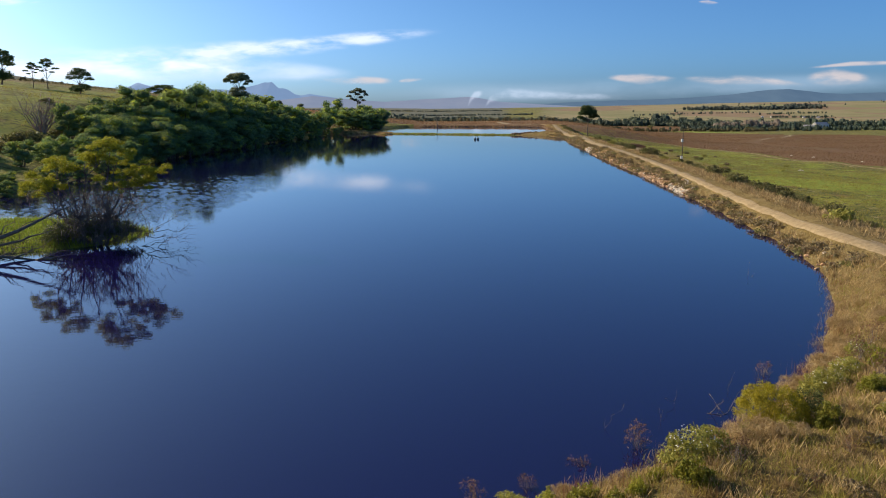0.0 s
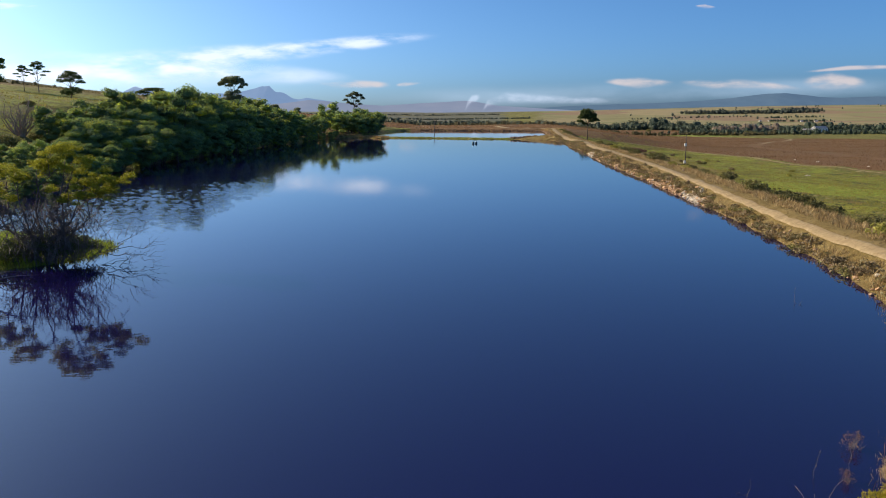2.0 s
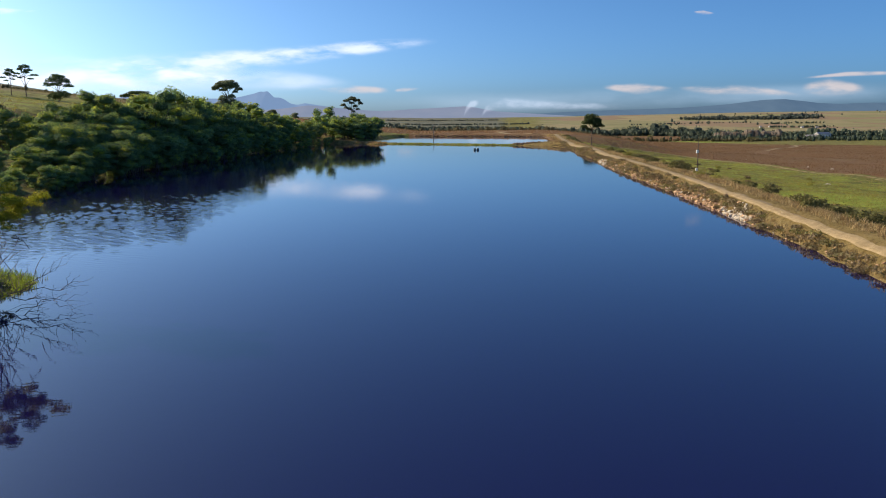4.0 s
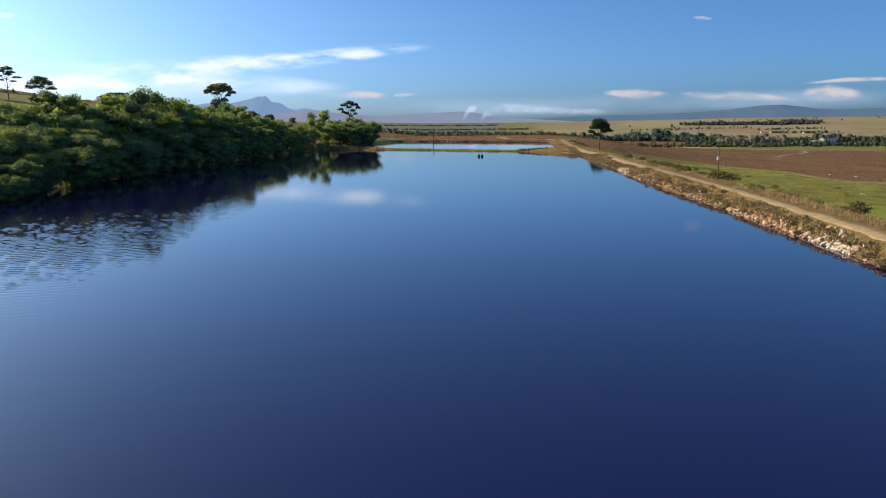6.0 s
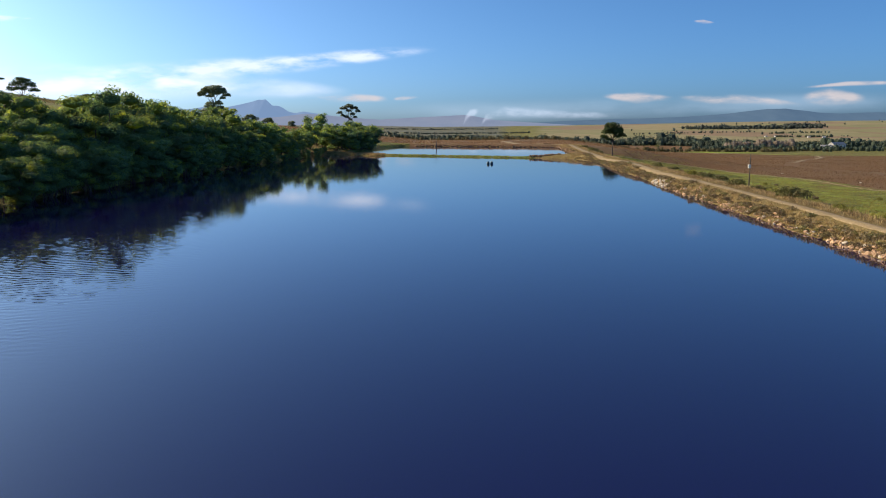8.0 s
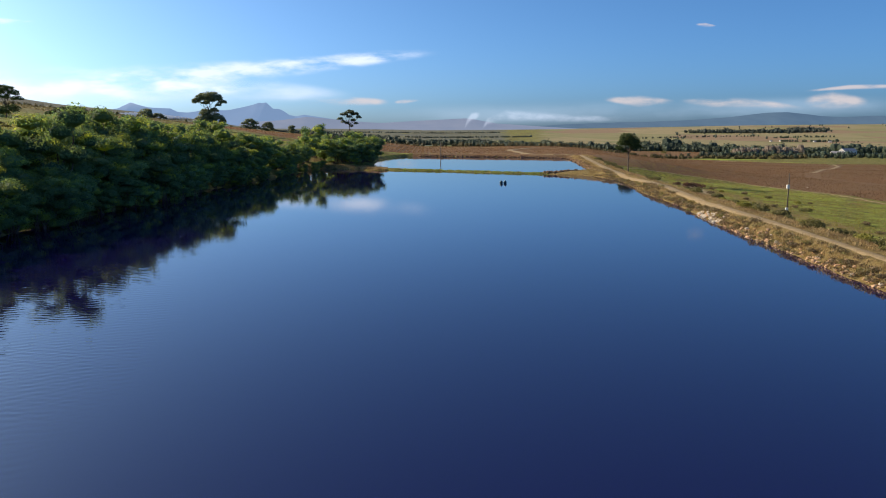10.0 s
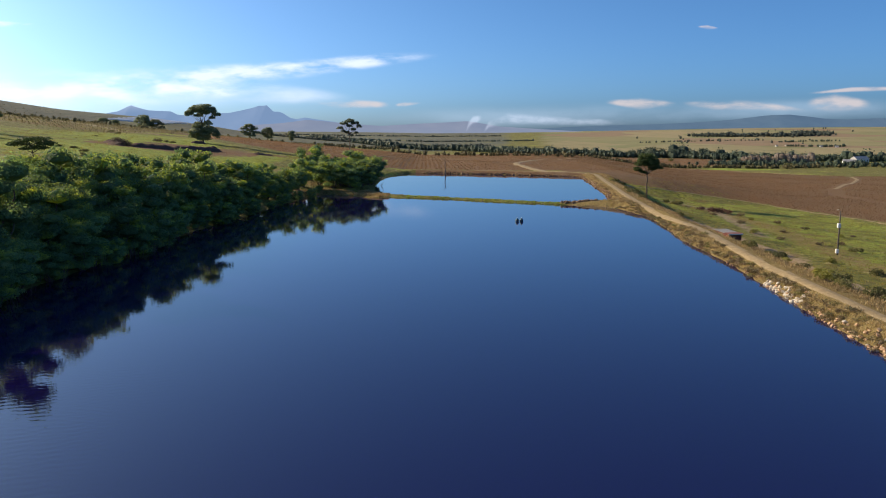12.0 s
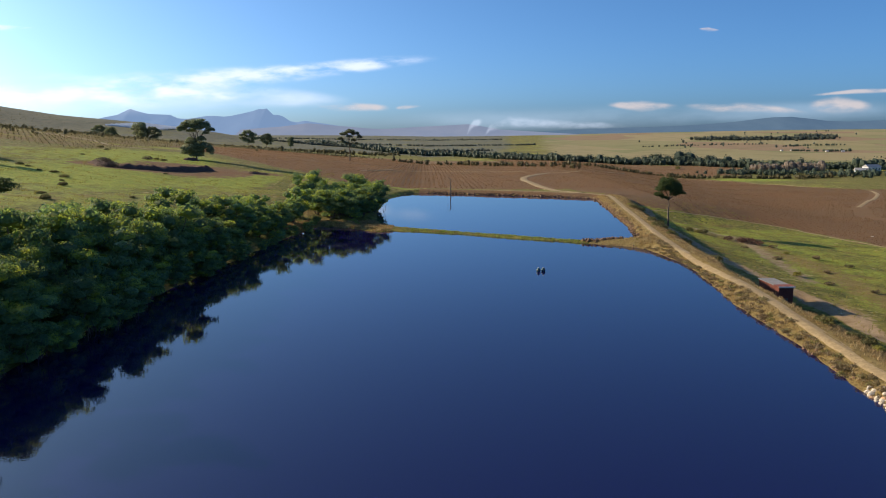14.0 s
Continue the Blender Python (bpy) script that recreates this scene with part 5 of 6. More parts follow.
gold = shrub("golden_shrub", "rounded yellow-green shrub at the water's edge", dome, M_GOLD, 71, 430, 0.048)
stand(gold, 10.75, 40.0, 0, 0.92, 0.0, 1.22)
# dark foliage added as the shaded side of the golden shrub
gold_shade_side = shrub("green_shrub", "dark green clump standing for the golden shrub's shaded side", [(0, 0, 0.45, 0.42, 0.4, 0.46), (0.2, 0.1, 0.35, 0.35, 0.35, 0.35)], M_TANGLE, 172, 260, 0.07, "shrub", "small green shrubs on the near bank")
stand(gold_shade_side, 11.95, 40.2, 40, 1.15)
grey = shrub("grey_shrub", "grey-green shrub topped with small white flowers",
             [(0, 0, 0.42, 0.62, 0.55, 0.42), (0.55, 0.1, 0.36, 0.45, 0.42, 0.36), (-0.5, -0.1, 0.36, 0.45, 0.42, 0.36)], M_GREY, 72, 240, 0.10, "shrub", "flowering shrubs", 40)
stand(grey, 7.6, 37.4, 20, 1.1, 0.1, 1.2)
for x, y, s, a in ((3.0, 36.1, 0.8, 90), (13.7, 42.6, 1.1, 200), (14.9, 43.6, 0.9, 30), (9.9, 38.9, 0.6, 100), (16.6, 45.5, 0.9, 250), (8.4, 37.3, 0.55, 10)):
    stand(copy_thing(grey, Matrix()), x, y, a, s)
fresh = shrub("green_shrub", "small fresh green shrub among dry grass",
              [(0, 0, 0.45, 0.34, 0.32, 0.48), (0.28, 0.1, 0.32, 0.28, 0.26, 0.34), (-0.26, 0.05, 0.30, 0.26, 0.26, 0.32)], M_OLIVE, 73, 280, 0.11, "shrub", "small green shrubs on the near bank")
stand(fresh, 4.7, 36.4, 0, 0.8)
for x, y, s, a in ((5.8, 36.0, 0.6, 40), (5.2, 35.6, 0.6, 80), (6.4, 36.5, 0.5, 10), (11.9, 39.2, 0.9, 200), (10.6, 38.9, 0.7, 130), (3.7, 35.9, 0.9, 60), (14.4, 41.4, 0.8, 20), (7.0, 35.8, 0.9, 300), (16.2, 43.8, 0.8, 170)):
    stand(copy_thing(fresh, Matrix()), x, y, a, s)
tawny = shrub("dry_grass_tussock", "soft straw-coloured grass tussock", [(0, 0, 0.28, 0.55, 0.5, 0.34), (0.4, 0.1, 0.24, 0.4, 0.4, 0.28)], M_DRYGRASS, 74, 420, 0.15, "grass tussock", "dry tussocks on the near bank", ratio=0.06)
stand(tawny, 9.5, 38.5, 0, 1.2)
for x, y, s, a in ((9.0, 38.9, 0.9, 70), (10.3, 38.2, 0.9, 150), (13.4, 43.8, 1.2, 20), (15.2, 45.3, 1.3, 40), (17.2, 47.6, 1.3, 60), (18.8, 50.4, 1.2, 80), (4.3, 37.3, 0.8, 30), (6.0, 37.9, 0.8, 210), (16.8, 46.0, 1.1, 120),
                   (19.6, 49.4, 1.1, 10), (12.6, 41.6, 0.9, 200)):
    stand(copy_thing(tawny, Matrix()), x, y, a, s)
russet = shrub("russet_shrub", "thin russet-brown twiggy shrub", [(0, 0, 0.4, 0.34, 0.34, 0.4), (0.2, 0.1, 0.62, 0.22, 0.22, 0.26)], M_RUSSET, 75, 62, 0.075, "shrub", "russet shrubs at the waterline", 0, 24, 0.3, 0.3)
stand(russet, 5.1, 39.5, 0, 1.0)
for x, y, s, a, k in ((7.1, 40.4, 1.1, 60, 0), (13.4, 46.2, 0.8, 10, 0), (16.0, 44.6, 1.3, 90, 0), (17.6, 46.6, 1.2, 30, 0), (2.2, 37.6, 0.9, 140, 0), (3.6, 38.3, 0.7, 200, 0), (15.2, 42.3, 1.2, 310, 0), (8.2, 36.4, 0.9, 20, 0), (12.2, 44.3, 0.6, 90, 0)):
    ob = copy_thing(russet, Matrix())
    ob.matrix_world = pose(x, y, max(zat(x, y), -0.15) - 0.05, 0, 0, a) @ Matrix.Diagonal((s, s, s, 1))

# bushes along the dam, on both sides of the track
M_MAROON = leaf_mat("maroon_brush", (0.085, 0.045, 0.034), (0.160, 0.090, 0.062), None, 0.2)
M_DAMOLIVE = leaf_mat("dam_bush_leaves", (0.105, 0.105, 0.034), (0.205, 0.195, 0.062), (0.17, 0.14, 0.06), 0.35)
dam_bush = shrub("dam_bush", "low olive bush on the dam slope", [(0, 0, 0.5, 0.9, 0.8, 0.55), (0.7, 0.2, 0.4, 0.6, 0.6, 0.45), (-0.6, -0.2, 0.4, 0.65, 0.6, 0.42)], M_DAMOLIVE, 76, 20, 0.30, "bush", "bushes along the dam")
dam_dry = shrub("dam_bush", "low dry brown bush on the dam bank", [(0, 0, 0.36, 0.8, 0.7, 0.42), (0.6, 0.2, 0.3, 0.55, 0.5, 0.34)], M_MAROON, 77, 24, 0.26, "bush", "bushes along the dam")
dam_grey = shrub("dam_bush", "low grey-green bush on the dam bank", [(0, 0, 0.42, 0.75, 0.7, 0.46), (-0.5, 0.2, 0.34, 0.55, 0.5, 0.38)], M_GREY, 78, 20, 0.32, "bush", "bushes along the dam")
M_BROWNGREY = leaf_mat("brown_twig_leaves", (0.120, 0.085, 0.045), (0.235, 0.175, 0.100), (0.16, 0.14, 0.06), 0.25)
dam_brown = shrub("dam_bush", "low grey-brown twiggy bush on the dam bank", [(0, 0, 0.34, 0.7, 0.6, 0.40), (0.5, 0.2, 0.28, 0.5, 0.5, 0.32)], M_BROWNGREY, 79, 20, 0.28, "bush", "bushes along the dam")
stand(dam_brown, 40.3, 205, 0, 1.0)
track_x = lambda y: float(np.interp(y, TRACK_S[:110, 1], TRACK_S[:110, 0]))
SHORE_R = [(x, y) for x, y in SHORE_S if x > 24 and 60 < y < 300]
bk, gk = random.Random(19), np.random.default_rng(19)
for label, leaf, count in (("low brown scrub matted over the dam's inner bank", M_BROWNGREY, 330), ("dry grey-olive tufts over the dam's inner bank", M_DAMOLIVE, 90)):
    clumps = []
    for i in range(count):
        y = 62 + 232 * (i / count) ** 0.9 + bk.uniform(-1, 1)
        shore = float(np.interp(y, [p[1] for p in SHORE_R], [p[0] for p in SHORE_R]))
        if 103 < y < 132 or 188 < y < 200:
            low_x = 0.55
        else:
            low_x = 0.06
        x = shore + (track_x(y) - 1.0 - shore) * bk.uniform(low_x, 0.95)
        k = bk.uniform(0.28, 0.72)
        z = zat(x, y)
        clumps += [(x, y, z + k * 0.25, k, k * bk.uniform(0.8, 1.3), k * 0.5), (x + bk.uniform(-1, 1) * k, y + bk.uniform(-1, 1) * k, z + k * 0.2, k * 0.6, k * 0.6, k * 0.4)]
    v, f = leaf_quads(clumps, 22, 0.24, gk, 0.2, 0.4)
    tagged(new("bank_scrub", mesh("bank_scrub", v, f, leaf)), label, "scrub", kind="stuff")
dr = random.Random(9)
first = {0: dam_bush, 2: dam_grey}
stand(dam_dry, 93.5, 349.5, 0, 2.4)
for i in range(210):
    y = 62 + 330 * (i / 210) ** 1.15 + dr.uniform(-2, 2)
    if dr.random() < 0.42:
        off, kind = -dr.uniform(1.9, 2.8), dr.choice((1, 1, 2, 0))
    else:
        off, kind = dr.uniform(2.4, 9.5), dr.choice((0, 0, 2, 0, 0))
    x = track_x(y) + off
    if off < 0 and land(np.array([x]), np.array([y]))[1][0] < 0.25:
        continue
    if off > 0 and x < 72 and 222 < y < 275:
        continue
    b = copy_thing(dam_brown, Matrix()) if off < 0 else first.pop(kind, None) or copy_thing((dam_bush, dam_dry, dam_grey)[kind], Matrix())
    stand(b, x, y, dr.uniform(0, 360), dr.uniform(0.55, 1.15) * (0.75 if off < 0 else 1.3))
for x, y, s, k in ((92.5, 351, 2.6, 1), (95.5, 348, 2.2, 1), (89.5, 354, 1.8, 1), (96, 330, 1.0, 2), (84, 362, 1.6, 0), (81.5, 366, 1.4, 0), (88, 318, 1.4, 1), (91, 300, 1.2, 1), (80, 292, 1.3, 2), (83, 284, 1.2, 1), (95, 280, 1.3, 1),
                   (92, 268, 1.2, 0), (76, 250, 1.2, 2), (78, 238, 1.3, 0), (72, 214, 1.4, 0), (66, 200, 1.2, 0), (62, 176, 1.5, 0), (57, 150, 1.7, 0), (52, 128, 1.9, 0), (60, 140, 1.2, 2), (70, 160, 1.0, 2), (47, 108, 1.4, 0), (45, 92, 1.2, 0)):
    stand(copy_thing((dam_bush, dam_dry if s > 1.7 else dam_brown, dam_grey)[k], Matrix()), x, y, dr.uniform(0, 360), s)

# small mixed growth over the near bank
mr = random.Random(170)
for i in range(90):
    x, y = mr.uniform(2, 20), mr.uniform(32, 49)
    if not 0.6 < float(land(np.array([x]), np.array([y]))[1][0]) < 9:
        continue
    src = (fresh, tawny, russet, grey, fresh, dam_brown)[i % 6]
    s = mr.uniform(0.35, 0.7)
    stand(copy_thing(src, Matrix()), x, y, mr.uniform(0, 360), s, 0.1, s * mr.uniform(0.7, 1.0))

# ---- the island, its tree and the drowned branches ----
M_WATTLE = leaf_mat("wattle_leaves", (0.200, 0.215, 0.014), (0.420, 0.410, 0.026), None, 0.45, 0.1)
M_DARKTWIG = rough_mat("dark_twigs", (0.13, 0.105, 0.10), (0.20, 0.165, 0.155), (0.05, 0.04, 0.035), 3.0, 20.0, 0.9, 0.3)
it = empty("island_tree", Matrix(), "half-bare yellow-green tree leaning over the water", "tree")
ir, ig = random.Random(81), np.random.default_rng(81)
pile, clumps = Pile(), []
tips = [(-4.2, -0.2, 5.6), (-3.0, 1.0, 6.5), (-1.8, -0.6, 6.6), (-0.4, 0.4, 6.9), (0.8, -0.4, 7.6), (1.6, 0.6, 7.9), (2.6, -0.2, 7.2), (3.6, 0.2, 6.2), (4.8, 0.2, 5.9), (-4.6, 0.4, 4.6), (2.2, -0.8, 5.0), (3.0, 0.9, 5.4), (-2.6, -1.0, 5.2), (4.2, -0.4, 5.2)]
for i, t in enumerate(tips):
    root = (ir.uniform(-1.6, 1.2), ir.uniform(-0.5, 0.5), -0.4)
    line = bent(root, t, ir, 0.10, 6)
    pile.tube(line, [0.10, 0.085, 0.07, 0.055, 0.04, 0.028, 0.015], 5)
    for _ in range(40):
        a = line[ir.choice((1, 1, 2, 2, 3, 3, 4, 5))]
        b = a + Vector((ir.uniform(-1.2, 1.2), ir.uniform(-1, 1), ir.uniform(-0.3, 1.3)))
        pile.tube(bent(a, b, ir, 0.14), [0.026, 0.022, 0.016, 0.012, 0.006], 3)
    for _ in range(10):
        c = Vector(t) + Vector((ir.uniform(-1.15, 1.15), ir.uniform(-0.8, 0.8), ir.uniform(-0.75, 0.45)))
        s = ir.uniform(0.25, 0.5)
        clumps.append((*c, s, s, s * 0.8))
part("trunk", pile.mesh("trunk", M_DARKTWIG, True), it, "grey bare tangled stems")
thick = Pile()
for _ in range(900):
    a = Vector((ir.gauss(0.3, 1.7), ir.gauss(0, 0.8), ir.uniform(-0.2, 3.6)))
    b = a + Vector((ir.uniform(-0.8, 0.8), ir.uniform(-0.6, 0.6), ir.uniform(0.2, 1.5)))
    thick.tube(bent(a, b, ir, 0.14, 3), [0.024, 0.020, 0.015, 0.008], 3)
part("twig_tangle", thick.mesh("twig_tangle", M_DARKTWIG), it, "tangle of fine grey-purple bare twigs")
crown_part(clumps, M_WATTLE, it, ig, 170, 0.20, 0.0, ratio=0.16)
it.matrix_world = pose(-23.9, 75.4, 0.2) @ Matrix.Diagonal((0.92, 0.92, 0.90, 1))
under = shrub("island_bush", "dense dark green bush under the island tree",
              [(0, 0, 1.3, 1.8, 1.3, 1.2), (1.3, 0.2, 1.0, 1.2, 1.0, 1.0), (-1.4, 0, 1.0, 1.3, 1.0, 0.9), (0.3, -0.8, 0.8, 1.5, 0.8, 0.8)], M_TANGLE, 83, 60, 0.17, "bush", "bushes on the island", stems=12)
under.matrix_world = pose(-24.4, 76.0, 0.1, 0, 0, 10) @ Matrix.Diagonal((1.2, 1.0, 0.85, 1))
for x, y, s, a, q in ((-26.6, 75.4, 0.6, 70, 0.8), (-22.9, 76.4, 0.75, 20, 0.9), (-27.6, 77.6, 0.5, 140, 0.8)):
    c = copy_thing(under, Matrix())
    c.matrix_world = pose(x, y, 0.1, 0, 0, a) @ Matrix.Diagonal((s, s, s * q, 1))


def dead_branch(name, label, lines, seed, twigs=4, r0=0.12, sag=0.06):
    r = random.Random(seed)
    pile = Pile()
    for a, b, k in lines:
        line = bent(a, b, r, sag, 6)
        pile.tube(line, [r0 * k * (1 - 0.13 * i) for i in range(7)], 5)
        for _ in range(twigs):
            p = line[r.randrange(2, 7)]
            d = (Vector(b) - Vector(a)) * r.uniform(0.15, 0.4)
            pile.tube(bent(p, p + d + Vector((r.uniform(-0.6, 0.6), r.uniform(-0.6, 0.6), r.uniform(-0.1, 0.7))), r, 0.12), [0.03 * k, 0.026 * k, 0.02 * k, 0.014 * k, 0.008], 4)
    return tagged(new(name, pile.mesh(name, M_DEADWOOD, True)), label, "branch")


dead_branch("fallen_trunk", "grey fallen trunk propped on the island", [((-30.5, 70.4, 0.2), (-25.2, 73.2, 3.0), 1.8), ((-30.0, 70.7, 0.3), (-25.6, 72.9, 1.6), 1.0), ((-30.4, 70.4, 0.1), (-27.6, 71.2, -0.1), 1.4)], 84, 5)
dead_branch("drowned_log", "dark log lying in the water", [((-31.5, 69.0, 0.02), (-24.4, 70.2, 0.12), 1.6), ((-27.0, 69.7, 0.1), (-25.2, 70.4, 0.9), 0.6)], 85, 5)
dead_branch("drowned_branch", "bare forked branch sticking out of the water", [((-21.6, 75.2, -0.1), (-19.9, 75.6, 1.0), 0.55), ((-20.2, 75.5, 0.8), (-18.0, 75.9, 1.9), 0.4), ((-20.3, 75.5, 0.7), (-17.3, 75.2, 0.45), 0.4), ((-19.6, 75.4, 0.9), (-17.0, 75.8, 1.1), 0.35),
             ((-21.4, 75.0, -0.2), (-18.2, 74.2, 0.15), 0.45), ((-19.4, 74.5, 0.1), (-17.2, 74.6, 0.7), 0.3), ((-18.8, 75.3, 0.5), (-18.3, 75.2, -0.2), 0.25), ((-17.9, 75.3, 0.5), (-16.9, 75.0, 0.05), 0.25)], 86, 7, 0.075, 0.14)
dead_branch("drowned_twigs", "dark twigs floating near the bank", [((9.9, 42.9, -0.02), (10.5, 42.6, 0.03), 0.35), ((10.3, 42.5, -0.02), (10.8, 42.9, 0.05), 0.3)], 87, 2, 0.05)
dead_branch("drowned_twigs", "pale dead twig sticking out of the water", [((19.9, 62.3, -0.1), (20.15, 62.4, 0.16), 0.2), ((19.9, 62.3, -0.1), (19.75, 62.5, 0.12), 0.2)], 88, 1, 0.05)
for i, (x, y, h) in enumerate(((9.2, 43.6, 0.5), (11.4, 44.6, 0.4), (8.3, 42.2, 0.4), (12.6, 45.0, 0.5), (6.4, 41.8, 0.3))):
    dead_branch("water_reed", "thin pale reed stalk standing in the water", [((x, y, -0.2), (x + 0.08, y + 0.05, h), 0.18)], 90 + i, 1, 0.035)

# ---- floats, drowned tree, pole, shed ----
M_FLOAT = rough_mat("float_plastic", (0.055, 0.115, 0.135), (0.04, 0.085, 0.105), (0.10, 0.16, 0.17), 2.0, 9.0, 0.5, 0.1)
bm = bmesh.new()
bmesh.ops.create_uvsphere(bm, u_segments=20, v_segments=12, radius=0.42)
for v in bm.verts:
    k = max(abs(v.co.z) - 0.16, 0)
    v.co.x *= 0.82 + 0.1 * math.cos(v.co.z * 3)
    v.co.y *= 0.82 + 0.1 * math.cos(v.co.z * 3)
    v.co.z *= 1.15
for f in bm.faces:
    f.smooth = True
fl = empty("pump_float", pose(16.55, 266.6, 0.22, 0, 0, 10), "rounded dark teal plastic pump float on the water", "float", "two floats side by side")
fme = bpy.data.meshes.new("drum")
bm.to_mesh(fme)
bm.free()
fme.materials.append(M_FLOAT)
part("drum", fme, fl)
pile = Pile()
pile.tube([(0, 0, 0.42), (0, 0, 0.58)], [0.11, 0.09], 10)
part("cap", pile.mesh("cap", M_WHITE), fl, "pale cap")
pile = Pile()
ring = [(0.39 * math.cos(a * math.pi / 8), 0.39 * math.sin(a * math.pi / 8), 0.05) for a in range(17)]
pile.tube(ring, [0.03] * 17, 5)
part("band", pile.mesh("band", M_POLE), fl)
copy_thing(fl, Matrix()).matrix_world = pose(17.5, 266.8, 0.22, 0, 0, 60)

pile = Pile()
dead = random.Random(95)
stem = [Vector((0, 0, -1.5)), Vector((0.05, 0, 1.5)), Vector((-0.1, 0.05, 3.6)), Vector((0.05, 0, 5.4)), Vector((-0.15, 0, 7.2))]
pile.tube(stem, [0.26, 0.23, 0.18, 0.13, 0.05], 7)
for i in range(9):
    a = stem[2].lerp(stem[4], dead.random() * 0.9)
    pile.tube(bent(a, a + Vector((dead.uniform(-2.4, 2.4), dead.uniform(-1, 1), dead.uniform(0.2, 2.0))), dead, 0.1), [0.06, 0.05, 0.04, 0.03, 0.012], 4)
drowned = tagged(new("drowned_tree", pile.mesh("drowned_tree", M_DEADWOOD, True)), "bare grey dead tree standing in the upper pond", "dead tree")
drowned.matrix_world = pose(6.3, 452.6, 0)

pz = zat(84, 261.5)
pole = empty("power_pole", pose(84, 261.5, pz), "dark wooden power pole with two white boxes", "utility pole")
pile = Pile()
pile.tube([(0, 0, -0.5), (0, 0, 4), (0, 0, 9.4)], [0.17, 0.15, 0.12], 10)
part("post", pile.mesh("post", M_POLE, True), pole)
for nm, z, s in (("transformer_box", 5.9, 0.42), ("meter_box", 0.5, 0.40)):
    bm = bmesh.new()
    bmesh.ops.create_cube(bm, size=1)
    bmesh.ops.scale(bm, vec=(s * 1.5, s * 1.2, s * 2.2), verts=bm.verts)
    bmesh.ops.translate(bm, vec=(-0.3, -0.35, z + s), verts=bm.verts)
    bmesh.ops.bevel(bm, geom=bm.edges[:], offset=0.04, segments=2, affect="EDGES")
    b = part(nm, bm, pole, "white metal box")
    b.data.materials.append(M_WHITE)
M_ROOF = rough_mat("zinc_roof", (0.20, 0.205, 0.22), (0.27, 0.27, 0.285), (0.16, 0.15, 0.145), 0.8, 6.0, 0.55, 0.1, 0.3)
M_REDWALL = rough_mat("red_oxide_wall", (0.105, 0.030, 0.026), (0.14, 0.045, 0.035), (0.07, 0.025, 0.02), 0.9, 8.0, 0.8, 0.2)
shed = empty("pump_shed", pose(61.5, 264.6, -6.35), "dark red pump shed with low grey metal roof", "shed")
for nm, b in (("wall", (-1.6, -1.45, -5.1, 5.1)), ("wall", (1.45, 1.6, -5.1, 5.1)), ("wall", (-1.45, 1.45, -5.1, -4.95)), ("wall", (-1.45, 1.45, 4.95, 5.1))):
    pile = Pile()
    pile.box(*b, -0.4, 4.2)
    part(nm, pile.mesh(nm, M_REDWALL), shed)
M_REDROOF = rough_mat("red_oxide_roof", (0.16, 0.055, 0.045), (0.22, 0.085, 0.07), (0.11, 0.05, 0.045), 0.9, 8.0, 0.6, 0.1)
for nm, mat, y0, y1, rise, lab in (("roof", M_ROOF, -2.9, 5.4, 0.0, "grey corrugated metal roof"), ("porch_roof", M_REDROOF, -5.4, -2.95, 0.10, "dark red corrugated roof over the front")):
    pile = Pile()
    for i in range(22):
        x0 = -1.85 + 3.7 * i / 22
        pile.box(x0, x0 + 3.7 / 22, y0, y1, 4.22 + rise + 0.03 * (i % 2), 4.30 + rise + 0.03 * (i % 2))
    part(nm, pile.mesh(nm, mat), shed, lab)
pile = Pile()
pile.box(-1.8, 1.8, -5.5, -5.42, 4.12, 4.40)
part("fascia", pile.mesh("fascia", M_WHITE), shed, "pale fascia board")
pile = Pile()
pile.box(-0.5, 0.5, -5.16, -5.11, -0.2, 2.0)
part("door", pile.mesh("door", M_POLE), shed)
shed.scale = (0.84, 0.80, 0.95)

# ---- stones along the waterline ----
M_STONE = rough_mat("sandstone", (0.42, 0.26, 0.14), (0.55, 0.39, 0.25), (0.28, 0.15, 0.07), 1.5, 9.0, 0.9, 0.5, vary=0.25)
M_PALESTONE = rough_mat("pale_stone", (0.52, 0.45, 0.35), (0.60, 0.54, 0.45), (0.38, 0.30, 0.21), 1.5, 9.0, 0.9, 0.5, vary=0.15)


M_DARKSTONE = rough_mat("brown_stone", (0.20, 0.12, 0.07), (0.27, 0.17, 0.10), (0.14, 0.09, 0.05), 1.5, 9.0, 0.9, 0.5, vary=0.25)


def stone_mesh(seed, material):
    r = random.Random(seed)
    bm = bmesh.new()
    bmesh.ops.create_icosphere(bm, subdivisions=1, radius=0.5)
    for v in bm.verts:
        v.co *= r.uniform(0.75, 1.2)
        v.co.z *= 0.7
    me = bpy.data.meshes.new("stone")
    bm.to_mesh(me)
    bm.free()
    me.materials.append(material)
    return me


tan = [stone_mesh(100 + i, M_STONE) for i in range(5)]
whites = [stone_mesh(110 + i, M_PALESTONE) for i in range(4)]
dark = [stone_mesh(116 + i, M_DARKSTONE) for i in range(3)]


